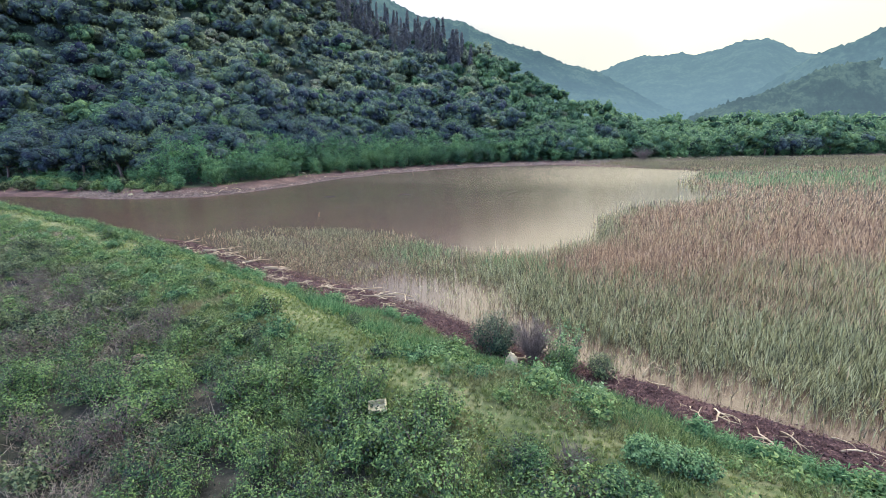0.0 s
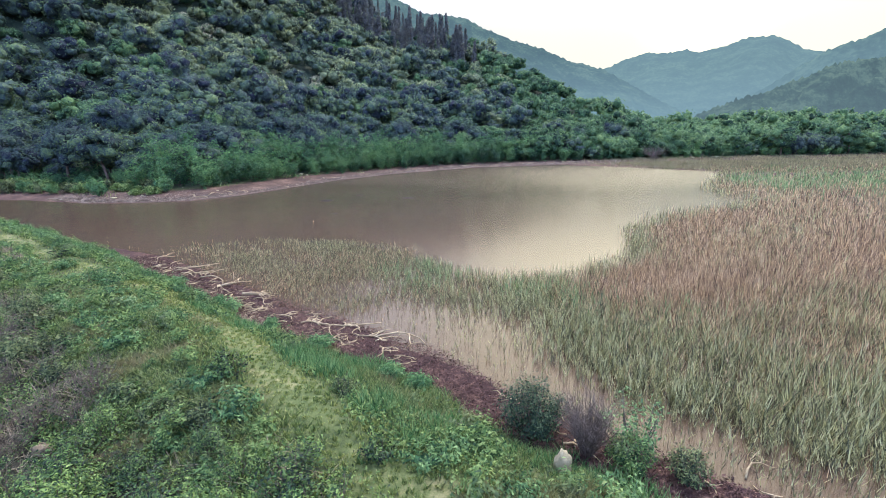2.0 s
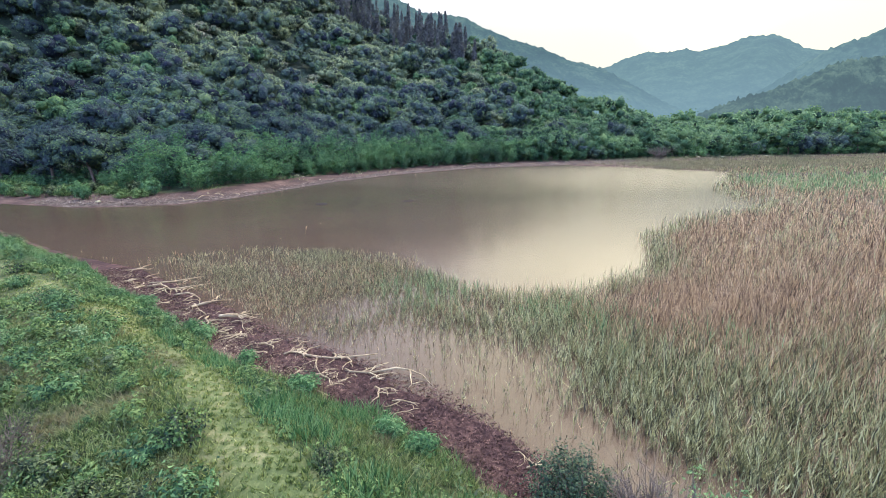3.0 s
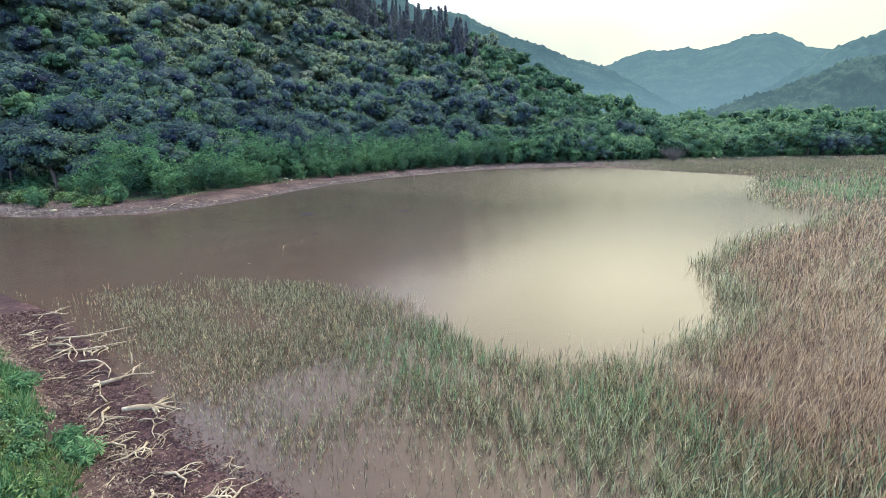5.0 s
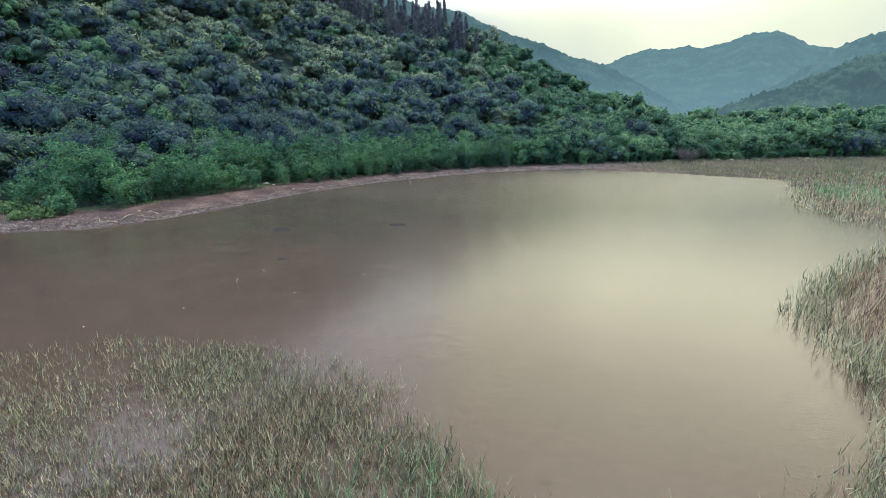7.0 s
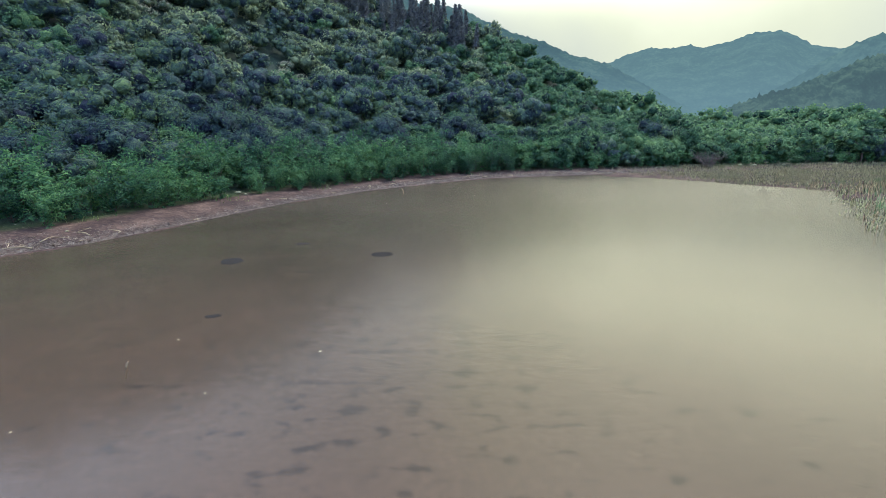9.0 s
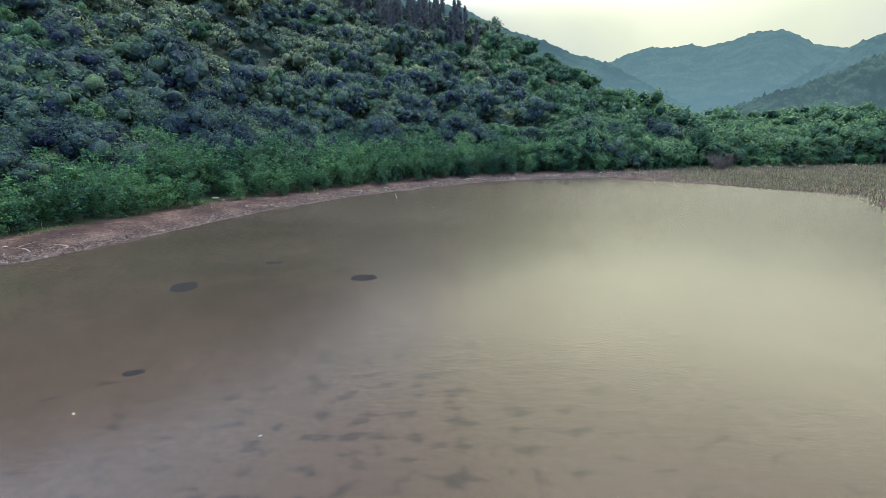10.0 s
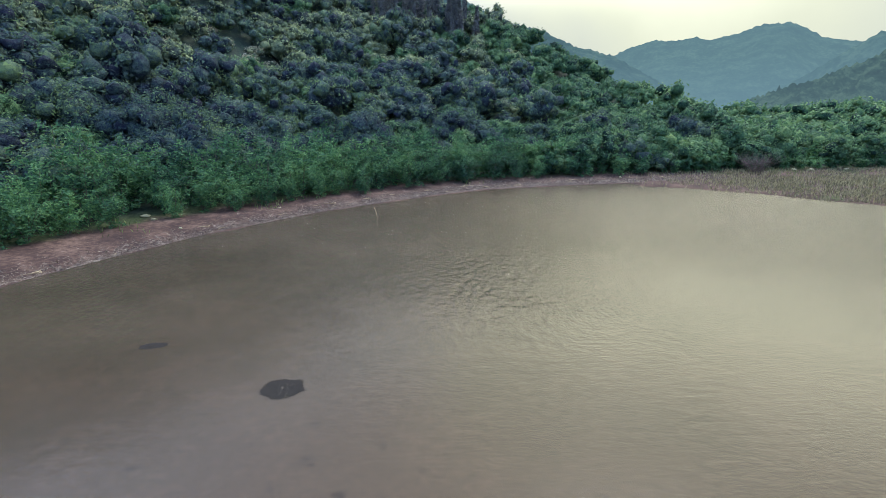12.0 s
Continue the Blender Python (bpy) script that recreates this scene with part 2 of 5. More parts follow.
def ground_mat():
    n = Nodes("ground")
    a, b, c = n.noise(0.35, 5.0), n.noise(3.0, 5.0), n.noise(22.0, 5.0, 0.8)
    mixd = n.math("ADD", n.math("MULTIPLY", a, 0.4), n.math("ADD", n.math("MULTIPLY", b, 0.35), n.math("MULTIPLY", c, 0.25)))
    turf = n.ramp(mixd, [(0.38, (0.012, 0.020, 0.009)), (0.5, (0.040, 0.060, 0.020)), (0.62, (0.110, 0.115, 0.050))])
    path = n.ramp(mixd, [(0.40, (0.034, 0.054, 0.018)), (0.5, (0.105, 0.135, 0.045)), (0.60, (0.25, 0.235, 0.115))])
    mud = n.ramp(mixd, [(0.38, (0.020, 0.012, 0.011)), (0.5, (0.060, 0.036, 0.028)), (0.63, (0.17, 0.112, 0.080))])
    # woodland floor, darkened so that gaps between the hillside trees read dark
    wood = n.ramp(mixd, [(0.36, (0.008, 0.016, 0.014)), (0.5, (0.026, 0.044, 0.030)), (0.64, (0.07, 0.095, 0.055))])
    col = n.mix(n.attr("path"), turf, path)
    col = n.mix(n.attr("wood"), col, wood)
    col = n.mix(n.attr("mud"), col, mud)
    # leaf litter under the scrub, its colour darkened for the shade between shrubs
    shaded_leafmould = n.ramp(mixd, [(0.38, (0.009, 0.010, 0.008)), (0.5, (0.024, 0.026, 0.018)), (0.63, (0.080, 0.072, 0.050))])
    col = n.mix(n.attr("scrub"), col, shaded_leafmould)
    wet = n.ramp(mixd, [(0.38, (0.016, 0.009, 0.009)), (0.5, (0.046, 0.024, 0.022)), (0.62, (0.14, 0.080, 0.060))])
    col = n.mix(n.attr("wet"), col, wet)
    h = n.math("ADD", b, n.math("MULTIPLY", c, 0.5))
    return n.done(n.principled(col, 0.9, n.bump(h, 0.6, 0.05), 0.2).outputs[0])


def water_mat():
    n = Nodes("pond_water")
    silt = n.ramp(n.noise(0.07, 4.0), [(0.35, (0.057, 0.045, 0.029)), (0.65, (0.089, 0.069, 0.045))])
    spot = n.nt.nodes.new("ShaderNodeSeparateXYZ")
    n.link(n.geo.outputs["Position"], spot.inputs[0])
    stirred = n.nt.nodes.new("ShaderNodeMapRange")
    stirred.inputs["From Min"].default_value, stirred.inputs["From Max"].default_value = 52.0, 22.0
    n.link(n.math("ADD", spot.outputs["Y"], n.math("MULTIPLY_ADD", n.noise(0.12, 3.0), 24.0, -12.0)), stirred.inputs["Value"])
    silt = n.mix(stirred.outputs[0], silt, (0.099, 0.066, 0.044))
    # drowned weed showing through as soft dark blotches in the middle of the pond
    where_xy = n.nt.nodes.new("ShaderNodeVectorMath")
    where_xy.operation = "DISTANCE"
    where_xy.inputs[1].default_value = (0.5, 33.0, 0.0)
    n.link(n.geo.outputs["Position"], where_xy.inputs[0])
    shoal = n.math("SUBTRACT", 0.60, n.math("MULTIPLY", where_xy.outputs["Value"], 0.048))
    blotch = n.math("ADD", n.noise(1.5, 3.0, 0.55, stretch=(0.75, 1.2, 1)), n.math("MULTIPLY", shoal, 0.18))
    blotch = n.ramp(blotch, [(0.62, (0, 0, 0)), (0.72, (1, 1, 1))])
    silt = n.mix(n.math("MULTIPLY", blotch, 0.70), silt, (0.024, 0.021, 0.018))
    chop = n.math("MULTIPLY_ADD", n.noise(2.3, 2.0, stretch=(1.2, 0.6, 1)), 1.7, -0.85)
    wave = n.math("ADD", n.noise(2.0, 3.0, stretch=(0.8, 1.5, 1)), n.math("MULTIPLY_ADD", n.noise(7.0, 2.0, stretch=(0.9, 1.3, 1)), 0.6, -0.8))
    where = n.nt.nodes.new("ShaderNodeSeparateXYZ")
    n.link(n.geo.outputs["Position"], where.inputs[0])
    drift_y = n.math("ADD", where.outputs["Y"], n.math("MULTIPLY_ADD", n.noise(0.05, 2.0), 24.0, -12.0))
    breeze = n.nt.nodes.new("ShaderNodeMapRange")
    breeze.interpolation_type = "SMOOTHSTEP"
    breeze.inputs["From Min"].default_value, breeze.inputs["From Max"].default_value = 46.0, 80.0
    n.link(drift_y, breeze.inputs["Value"])
    stir = n.nt.nodes.new("ShaderNodeMapRange")
    stir.interpolation_type = "SMOOTHSTEP"
    stir.inputs["From Min"].default_value, stir.inputs["From Max"].default_value = 28.0, 44.0
    n.link(drift_y, stir.inputs["Value"])
    ruffle = n.math("ADD", n.math("MULTIPLY", stir.outputs[0], 0.10), n.math("MULTIPLY", breeze.outputs[0], 0.74))
    lee = n.nt.nodes.new("ShaderNodeMapRange")
    lee.interpolation_type = "SMOOTHSTEP"
    lee.inputs["From Min"].default_value, lee.inputs["From Max"].default_value = 20.0, 4.0
    lee.inputs["To Min"].default_value = 0.0
    n.link(n.math("ADD", where.outputs["X"], n.math("MULTIPLY_ADD", n.noise(0.06, 2.0), 20.0, -10.0)), lee.inputs["Value"])
    gust = n.nt.nodes.new("ShaderNodeMapRange")
    gust.interpolation_type = "SMOOTHSTEP"
    gust.inputs["From Min"].default_value, gust.inputs["From Max"].default_value = 46.0, 72.0
    n.link(drift_y, gust.inputs["Value"])
    wind = n.math("MULTIPLY", gust.outputs[0], lee.outputs[0])
    h = n.math("MULTIPLY", wave, n.math("MULTIPLY_ADD", ruffle, 0.80, 0.05))
    h = n.math("ADD", h, n.math("MULTIPLY", chop, n.math("MULTIPLY", wind, 1.15)))
    p = n.principled(silt, 0.17, n.bump(h, 0.9, 0.09), 0.8)
    n.link(n.math("SUBTRACT", n.math("MULTIPLY_ADD", ruffle, 0.11, 0.16), n.math("MULTIPLY", wind, 0.11)), p.inputs["Roughness"])
    p.inputs["IOR"].default_value = 1.5
    tr = n.nt.nodes.new("ShaderNodeBsdfTransparent")
    tr.inputs["Color"].default_value = (0.85, 0.70, 0.55, 1)
    mx = n.nt.nodes.new("ShaderNodeMixShader")
    mx.inputs[0].default_value = 0.2
    n.link(p.outputs[0], mx.inputs[1])
    n.link(tr.outputs[0], mx.inputs[2])
    return n.done(mx.outputs[0])


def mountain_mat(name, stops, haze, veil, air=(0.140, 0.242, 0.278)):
    """Far wooded slopes, a backdrop; the bright valley air before them is put in as emission."""
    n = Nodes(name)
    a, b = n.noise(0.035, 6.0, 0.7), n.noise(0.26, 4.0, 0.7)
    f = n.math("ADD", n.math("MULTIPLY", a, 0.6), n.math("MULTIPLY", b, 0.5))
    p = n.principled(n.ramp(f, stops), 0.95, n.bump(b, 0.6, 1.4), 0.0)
    # glow painted on the slope in place of haze, stronger towards the valley floor
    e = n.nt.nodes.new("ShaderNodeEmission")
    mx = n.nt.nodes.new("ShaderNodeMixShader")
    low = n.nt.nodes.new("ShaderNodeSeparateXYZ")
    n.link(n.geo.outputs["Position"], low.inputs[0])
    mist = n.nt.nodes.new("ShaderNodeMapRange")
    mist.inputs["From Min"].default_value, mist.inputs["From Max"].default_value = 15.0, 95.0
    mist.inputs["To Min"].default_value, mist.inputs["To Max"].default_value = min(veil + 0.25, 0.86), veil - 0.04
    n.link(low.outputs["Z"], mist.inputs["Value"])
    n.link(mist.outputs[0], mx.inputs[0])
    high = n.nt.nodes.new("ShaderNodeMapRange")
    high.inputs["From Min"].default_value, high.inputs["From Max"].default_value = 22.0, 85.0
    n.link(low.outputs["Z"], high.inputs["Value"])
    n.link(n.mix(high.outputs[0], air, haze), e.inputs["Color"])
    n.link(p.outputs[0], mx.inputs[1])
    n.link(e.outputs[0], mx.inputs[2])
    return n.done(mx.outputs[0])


M_GROUND, M_WATER = ground_mat(), water_mat()

# ---------------------------------------------------------------- mesh helpers
rng = np.random.default_rng(7)


def make_mesh(name, verts, faces, mats, smooth=False, mat_index=None):
    """A mesh from arrays; faces all have the same number of corners."""
    verts, faces = np.asarray(verts, np.float32), np.asarray(faces, np.int32)
    me = bpy.data.meshes.new(name)
    k = faces.shape[1]
    me.vertices.add(len(verts))
    me.vertices.foreach_set("co", verts.ravel())
    me.loops.add(faces.size)
    me.loops.foreach_set("vertex_index", faces.ravel())
    me.polygons.add(len(faces))
    me.polygons.foreach_set("loop_start", np.arange(0, faces.size, k, dtype=np.int32))
    for m in mats if isinstance(mats, (list, tuple)) else [mats]:
        me.materials.append(m)
    if mat_index is not None:
        me.polygons.foreach_set("material_index", np.asarray(mat_index, np.int32))
    if smooth:
        me.polygons.foreach_set("use_smooth", np.ones(len(faces), bool))
    me.update(calc_edges=True)
    me.validate()
    return me


class Soup:
    """Gathers pieces of one mesh; quads may repeat a corner as triangles are stored apart."""

    def __init__(self):
        self.v, self.f, self.m, self.n = [], [], [], 0

    def add(self, v, f, mat=0):
        self.m.append(np.full(len(f), mat, np.int32))
        self.v.append(np.asarray(v, np.float32).reshape(-1, 3))
        self.f.append(np.asarray(f, np.int32) + self.n)
        self.n += len(self.v[-1])

    def mesh(self, name, mat, smooth=False):
        return make_mesh(name, np.concatenate(self.v), np.concatenate(self.f), mat, smooth)


def unit(v):
    return v / np.maximum(np.linalg.norm(v, axis=-1, keepdims=True), 1e-9)


def leaves(centres, outward, size, slim=0.5, tilt=0.9):
    """Pointed leaves as pairs of triangles folded along the midrib: 4 corners, 2 triangles each."""
    n = len(centres)
    nrm = unit(outward + rng.normal(0, tilt, (n, 3)))
    along = unit(np.cross(nrm, rng.normal(0, 1, (n, 3))))
    side = np.cross(nrm, along)
    s = (np.asarray(size) * rng.uniform(0.65, 1.35, n))[:, None]
    v = np.stack([centres - along * s * 0.5, centres + side * s * slim * 0.5 - nrm * s * 0.08,
                  centres + along * s * 0.5, centres - side * s * slim * 0.5 - nrm * s * 0.08], 1).reshape(-1, 3)
    q = np.arange(n)[:, None] * 4
    f = np.concatenate([q + [0, 1, 2], q + [0, 2, 3]], 0)
    return v, f


def sprays(centres, outward, size, slim=0.8, tilt=0.55):
    """Leaf sprays seen from afar: one pointed triangle each."""
    n = len(centres)
    nrm = unit(outward + rng.normal(0, tilt, (n, 3)))
    along = unit(np.cross(nrm, rng.normal(0, 1, (n, 3))))
    side = np.cross(nrm, along)
    s = (np.asarray(size) * rng.uniform(0.6, 1.4, n))[:, None]
    v = np.stack([centres - along * s * 0.5 - side * s * slim * 0.5, centres - along * s * 0.4 + side * s * slim * 0.5, centres + along * s * 0.6], 1).reshape(-1, 3)
    return v, np.arange(3 * n).reshape(-1, 3)


def tube(points, radii, sides=6):
    """A tapered limb along points, closed at the far end."""
    p, r = np.asarray(points, float), np.asarray(radii, float)
    d = unit(np.gradient(p, axis=0))
    ref = np.array([0.3, 0.2, 1.0]) if abs(d[0][2]) < 0.9 else np.array([1.0, 0.2, 0.1])
    a = unit(np.cross(d, ref))
    b = np.cross(d, a)
    ang = np.linspace(0, 2 * np.pi, sides, endpoint=False)
    v = (p[:, None] + r[:, None, None] * (np.cos(ang)[None, :, None] * a[:, None] + np.sin(ang)[None, :, None] * b[:, None])).reshape(-1, 3)
    f = []
    for i in range(len(p) - 1):
        for j in range(sides):
            k = (j + 1) % sides
            q = (i * sides + j, i * sides + k, (i + 1) * sides + k, (i + 1) * sides + j)
            f += [(q[0], q[1], q[2]), (q[0], q[2], q[3])]
    for e, flip in ((0, True), (len(p) - 1, False)) if sides > 3 else ():
        for j in range(1, sides - 1):
            t = (e * sides, e * sides + j, e * sides + j + 1)
            f.append(t[::-1] if flip else t)
    return v, np.array(f)


def lump(radius, squash=(1, 1, 1), level=2, rough=0.25, seed=0.0, freq=1.2):
    """A lumpy ball as arrays."""
    bm = bmesh.new()
    bmesh.ops.create_icosphere(bm, subdivisions=level, radius=1.0)
    v = np.array([vv.co[:] for vv in bm.verts])
    f = np.array([[vv.index for vv in ff.verts] for ff in bm.faces])
    bm.free()
    k = np.array([1 + rough * noise.noise(Vector(p) * freq * 1.7 + Vector((seed, seed * 2.1, 3))) for p in v])
    return v * k[:, None] * radius * np.array(squash), f


def part(name, mesh, parent, label=""):
    ob = new(name, mesh)
    ob.parent = parent
    if label:
        ob["label"] = label
    return ob


def thing(name, m, label, category, group=""):
    ob = new(name)
    ob.empty_display_size = 0.3
    ob.matrix_basis = m
    return tagged(ob, label, category, group)


# ---------------------------------------------------------------- the lie of the land
def lines(pts):
    return np.array(pts, float)


NEAR = lines([(-75, 58), (-62, 51.5), (-44, 39.5), (-29, 29), (-18.8, 21.3), (-11.2, 14.5), (-6.6, 10.2), (-3.3, 7.6),
              (0.1, 5.0), (2.2, 2.6), (6, -0.8), (8, -3.0), (10.3, -4.8), (16, -9.5), (30, -20), (80, -50)])
FAR = lines([(-75, 58), (-62, 53), (-56, 54), (-47, 51.4), (-41, 48.6), (-34.6, 48.3), (-29, 49.3), (-25.3, 53.2), (-22.2, 59.2), (-19.3, 66.2),
             (-15.9, 73.4), (-8.6, 83.4), (2.2, 93.4), (9, 98.4), (20.6, 101.6), (38, 105), (60, 108), (110, 111), (220, 118)])
REED_EDGE = lines([(-40, 40), (-27, 27.5), (-18.5, 23.2), (-12.6, 25.6), (-7, 25.0), (-3.3, 23.4), (0, 19.7), (1.5, 16.4), (3.6, 15.6), (6, 16.2),
                   (10.3, 18.2), (12.4, 21.2), (13.6, 24.4), (15.2, 27.8), (18, 31), (21.8, 33.6), (25.5, 35.6), (29.5, 38), (33.8, 42), (32.6, 47),
                   (33.2, 51.5), (35.5, 56), (40, 62), (46, 71.5), (51, 77), (49, 80), (45.5, 84), (40.5, 91), (34.5, 97), (27, 101), (18, 103), (2.5, 98), (-10, 86), (-40, 70)])
RIDGE = np.array([(-260, 120, 100), (-150, 160, 96), (-90, 190, 88), (-50, 212, 70), (-25, 214, 47), (2, 208, 39), (22, 192, 33),
                  (38, 168, 20), (47, 150, 10), (54, 136, 3)], float)


RIDGE_FINE = [RIDGE[i] + (RIDGE[i + 1] - RIDGE[i]) * k / 4 for i in range(len(RIDGE) - 1) for k in range(4)]


def to_line(x, y, pts):
    """Distance to a line of points, and how far along it the nearest spot is (in points)."""
    best, where = np.full(np.shape(x), 1e9), np.zeros(np.shape(x))
    for i in range(len(pts) - 1):
        a, b = pts[i][:2], pts[i + 1][:2]
        d = b - a
        t = np.clip(((x - a[0]) * d[0] + (y - a[1]) * d[1]) / (d @ d), 0, 1)
        q = np.hypot(x - a[0] - t * d[0], y - a[1] - t * d[1])
        where = np.where(q < best, i + t, where)
        best = np.minimum(q, best)
    return best, where


def near_d(x, y):
    """Metres inland from the near waterline (negative in the pond)."""
    d, _ = to_line(x, y, NEAR)
    return np.where(y < np.interp(x, NEAR[:, 0], NEAR[:, 1]), d, -d)


def far_d(x, y):
    d, _ = to_line(x, y, FAR)
    return np.where(y > np.interp(x, FAR[:, 0], FAR[:, 1]), d, -d)


def in_poly(x, y, poly):
    inside = np.zeros(np.shape(x), bool)
    j = len(poly) - 1
    for i in range(len(poly)):
        xi, yi, xj, yj = *poly[i], *poly[j]
        inside ^= ((yi > y) != (yj > y)) & (x < (xj - xi) * (y - yi) / (yj - yi + 1e-12) + xi)
        j = i
    return inside


def wave_noise(x, y, scale, seed=0.0):
    """A cheap smooth noise of about -1 to 1."""
    x, y = x / scale + seed * 3.1, y / scale - seed * 1.7
    return (np.sin(x * 1.3 + 1.7 * np.sin(y * 0.9 + seed)) + np.sin(y * 1.7 + 1.3 * np.sin(x * 1.1 - seed)) + np.sin((x + y) * 2.3 + seed) * 0.6
            + np.sin(x * 4.1 - y * 3.3) * 0.4) / 3.0


def flat_w(x):
    """Width of the mud flat in front of the near bank."""
    return np.interp(x, [-26, -18, -8, -4, -1, 1, 5, 9, 13], [0.0, 0.9, 1.3, 1.55, 1.45, 0.9, 0.65, 1.0, 1.0])


TRACK = lines([(-60, 44), (-40, 31), (-27, 21.5), (-18.6, 15.3), (-12.5, 11.3), (-9.3, 8.4), (-7.2, 6.7), (-4.9, 4.0), (-3.0, 1.6), (-2.3, 0.6), (-0.6, -1.4),
               (2.2, -3.8), (5.2, -5.6), (7.2, -6.8), (11, -9.5), (20, -16)])


def bare_w(x):
    """How far the bare debris strip reaches up the bank beyond the wrack."""
    return np.interp(x, [-20, -15, -6.5, -4], [0.0, 0.8, 0.8, 0.0])


def in_faded(x, y):
    """Below 1 inside the faded, dried-out part of the scrub."""
    return np.hypot((x + 7.9) / 2.5, (y + 4.1) / 1.7) + 0.25 * wave_noise(x, y, 0.8, 3)


def off_track(x, y):
    """Metres from the middle of the trodden path, wandering a little."""
    d, _ = to_line(x, y, TRACK)
    return np.abs(d + 0.34 * wave_noise(x, y, 1.1, 4.0))


def marsh_d(x, y):
    """Metres inside the silted flat at the far end of the pond (negative in open water)."""
    d, _ = to_line(x, y, REED_EDGE)
    return np.where(in_poly(x, y, REED_EDGE) | (x < 30) | (y < 70), -d, d)


TOE = 14.0  # the hill starts this far behind the far waterline


def height(x, y):
    x, y = np.asarray(x, float), np.asarray(y, float)
    dn, df = near_d(x, y), far_d(x, y)
    bank = np.interp(dn, [0, 0.9, 1.6, 3.0, 4.2, 6.2, 8.5, 12, 25, 60], [0, 0.10, 0.42, 0.95, 1.15, 1.0, 0.45, 0.12, 0.3, 1.0]) * np.interp(x, [-25, -10, 2], [1.35, 1.15, 0.95])
    shore = np.interp(df, [0, 1.5, 4, 9, 20, 60, 160], [0, 0.22, 0.45, 0.75, 1.2, 4.0, 10])
    fl = flat_w(x)
    bed = -np.interp(np.minimum(-dn - fl, -df), [-1.5, 0, 1, 4, 12], [-0.07, 0.0, 0.08, 0.22, 0.5])
    z = np.where(dn > 0, bank, np.where(df > 0, shore, bed))
    # the wooded hill: rises from its toe to the ridge, falls behind it
    d_r, w = to_line(x, y, RIDGE)
    top, share = np.zeros(np.shape(x)), np.zeros(np.shape(x))
    for px, py, pz in RIDGE_FINE:
        g = 1 / ((x - px) ** 2 + (y - py) ** 2 + 9) ** 1.5
        top, share = top + g * pz, share + g
    top = top / share
    d_t = np.maximum(df - TOE, 0)
    behind = (y - np.interp(x, RIDGE[:, 0], RIDGE[:, 1])) > 0
    up = top * d_t / (d_t + d_r + 1e-6)
    hill = np.where(behind, np.maximum(top - 0.35 * d_r, 0), up) * np.where(x > 60, 0, 1)
    gully = 1 + 0.05 * wave_noise(x, y, 14, 2.0)
    z = np.where(df > TOE, np.maximum(z, z * 0.3 + hill * gully), z)
    flat = (dn < 0) & (df < 0)
    z = z + np.where(flat, 0.03, 0.05) * wave_noise(x, y, 2.1, 1.0) * np.where(np.abs(dn) < 0.5, 0.5, 1)
    # marsh silts up to the east
    z = np.where(flat, z + np.interp(x, [45, 90, 140], [0, 0.35, 0.7]), z)
    return np.where(flat, np.maximum(z, np.interp(marsh_d(x, y), [-1.0, 0.4, 3.0], [-0.5, 0.04, 0.12])), z)


def steps(spans):
    out = []
    for a, b, s in spans:
        out.append(np.arange(a, b, s))
    return np.concatenate(out)


def build_ground():
    xs = steps([(-2600, -300, 230), (-300, -130, 17), (-130, -34, 2.2), (-34, 14, 0.4), (14, 60, 1.2), (60, 160, 3.5), (160, 400, 24), (400, 2900, 250)])
    ys = steps([(-1500, -120, 230), (-120, -14, 6), (-14, 26, 0.4), (26, 120, 1.2), (120, 250, 2.6), (250, 500, 25), (500, 3200, 300)])
    X, Y = np.meshgrid(xs, ys, indexing="ij")
    Z = height(X, Y)
    v = np.stack([X, Y, Z], -1).reshape(-1, 3)
    ni, nj = len(xs), len(ys)
    i, j = np.meshgrid(np.arange(ni - 1), np.arange(nj - 1), indexing="ij")
    a = (i * nj + j).ravel()
    f = np.stack([a, a + nj, a + nj + 1, a + 1], 1)
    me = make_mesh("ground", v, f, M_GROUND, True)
    x, y = v[:, 0], v[:, 1]
    dn, df = near_d(x, y), far_d(x, y)
    wob = 0.5 * wave_noise(x, y, 1.6, 4.0)
    fields = {
        "path": np.clip(1.3 - off_track(x, y) / 0.75, 0, 1) * np.interp(x, [-2, 1], [0.85, 0.5]),
        "mud": np.where(dn < 0, np.clip(1 - (df - 6.5 - 2 * wob) / 1.5, 0, 1), np.maximum(np.clip((1.1 + bare_w(x) + wob - dn) / 0.5, 0, 1), 0.9 * np.exp(-(((x + 7.8) / 0.35) ** 2 + ((y - 6.8) / 0.6) ** 2)))),
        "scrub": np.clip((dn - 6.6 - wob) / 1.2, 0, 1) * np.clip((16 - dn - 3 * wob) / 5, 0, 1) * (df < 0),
        "wet": np.clip(1.3 - np.abs(dn + 0.2 + 0.4 * flat_w(x)) / 1.4, 0, 1) * (df < 0) * np.clip((24 + x) / 4, 0, 1),
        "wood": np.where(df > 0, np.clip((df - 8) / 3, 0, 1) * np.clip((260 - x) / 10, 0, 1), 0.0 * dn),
    }
    for name, val in fields.items():
        at = me.attributes.new(name, "FLOAT", "POINT")
        at.data.foreach_set("value", np.asarray(val, np.float32))
    return tagged(new("ground", me), "grassy dyke, muddy banks and wooded slopes", "ground", kind="structure")


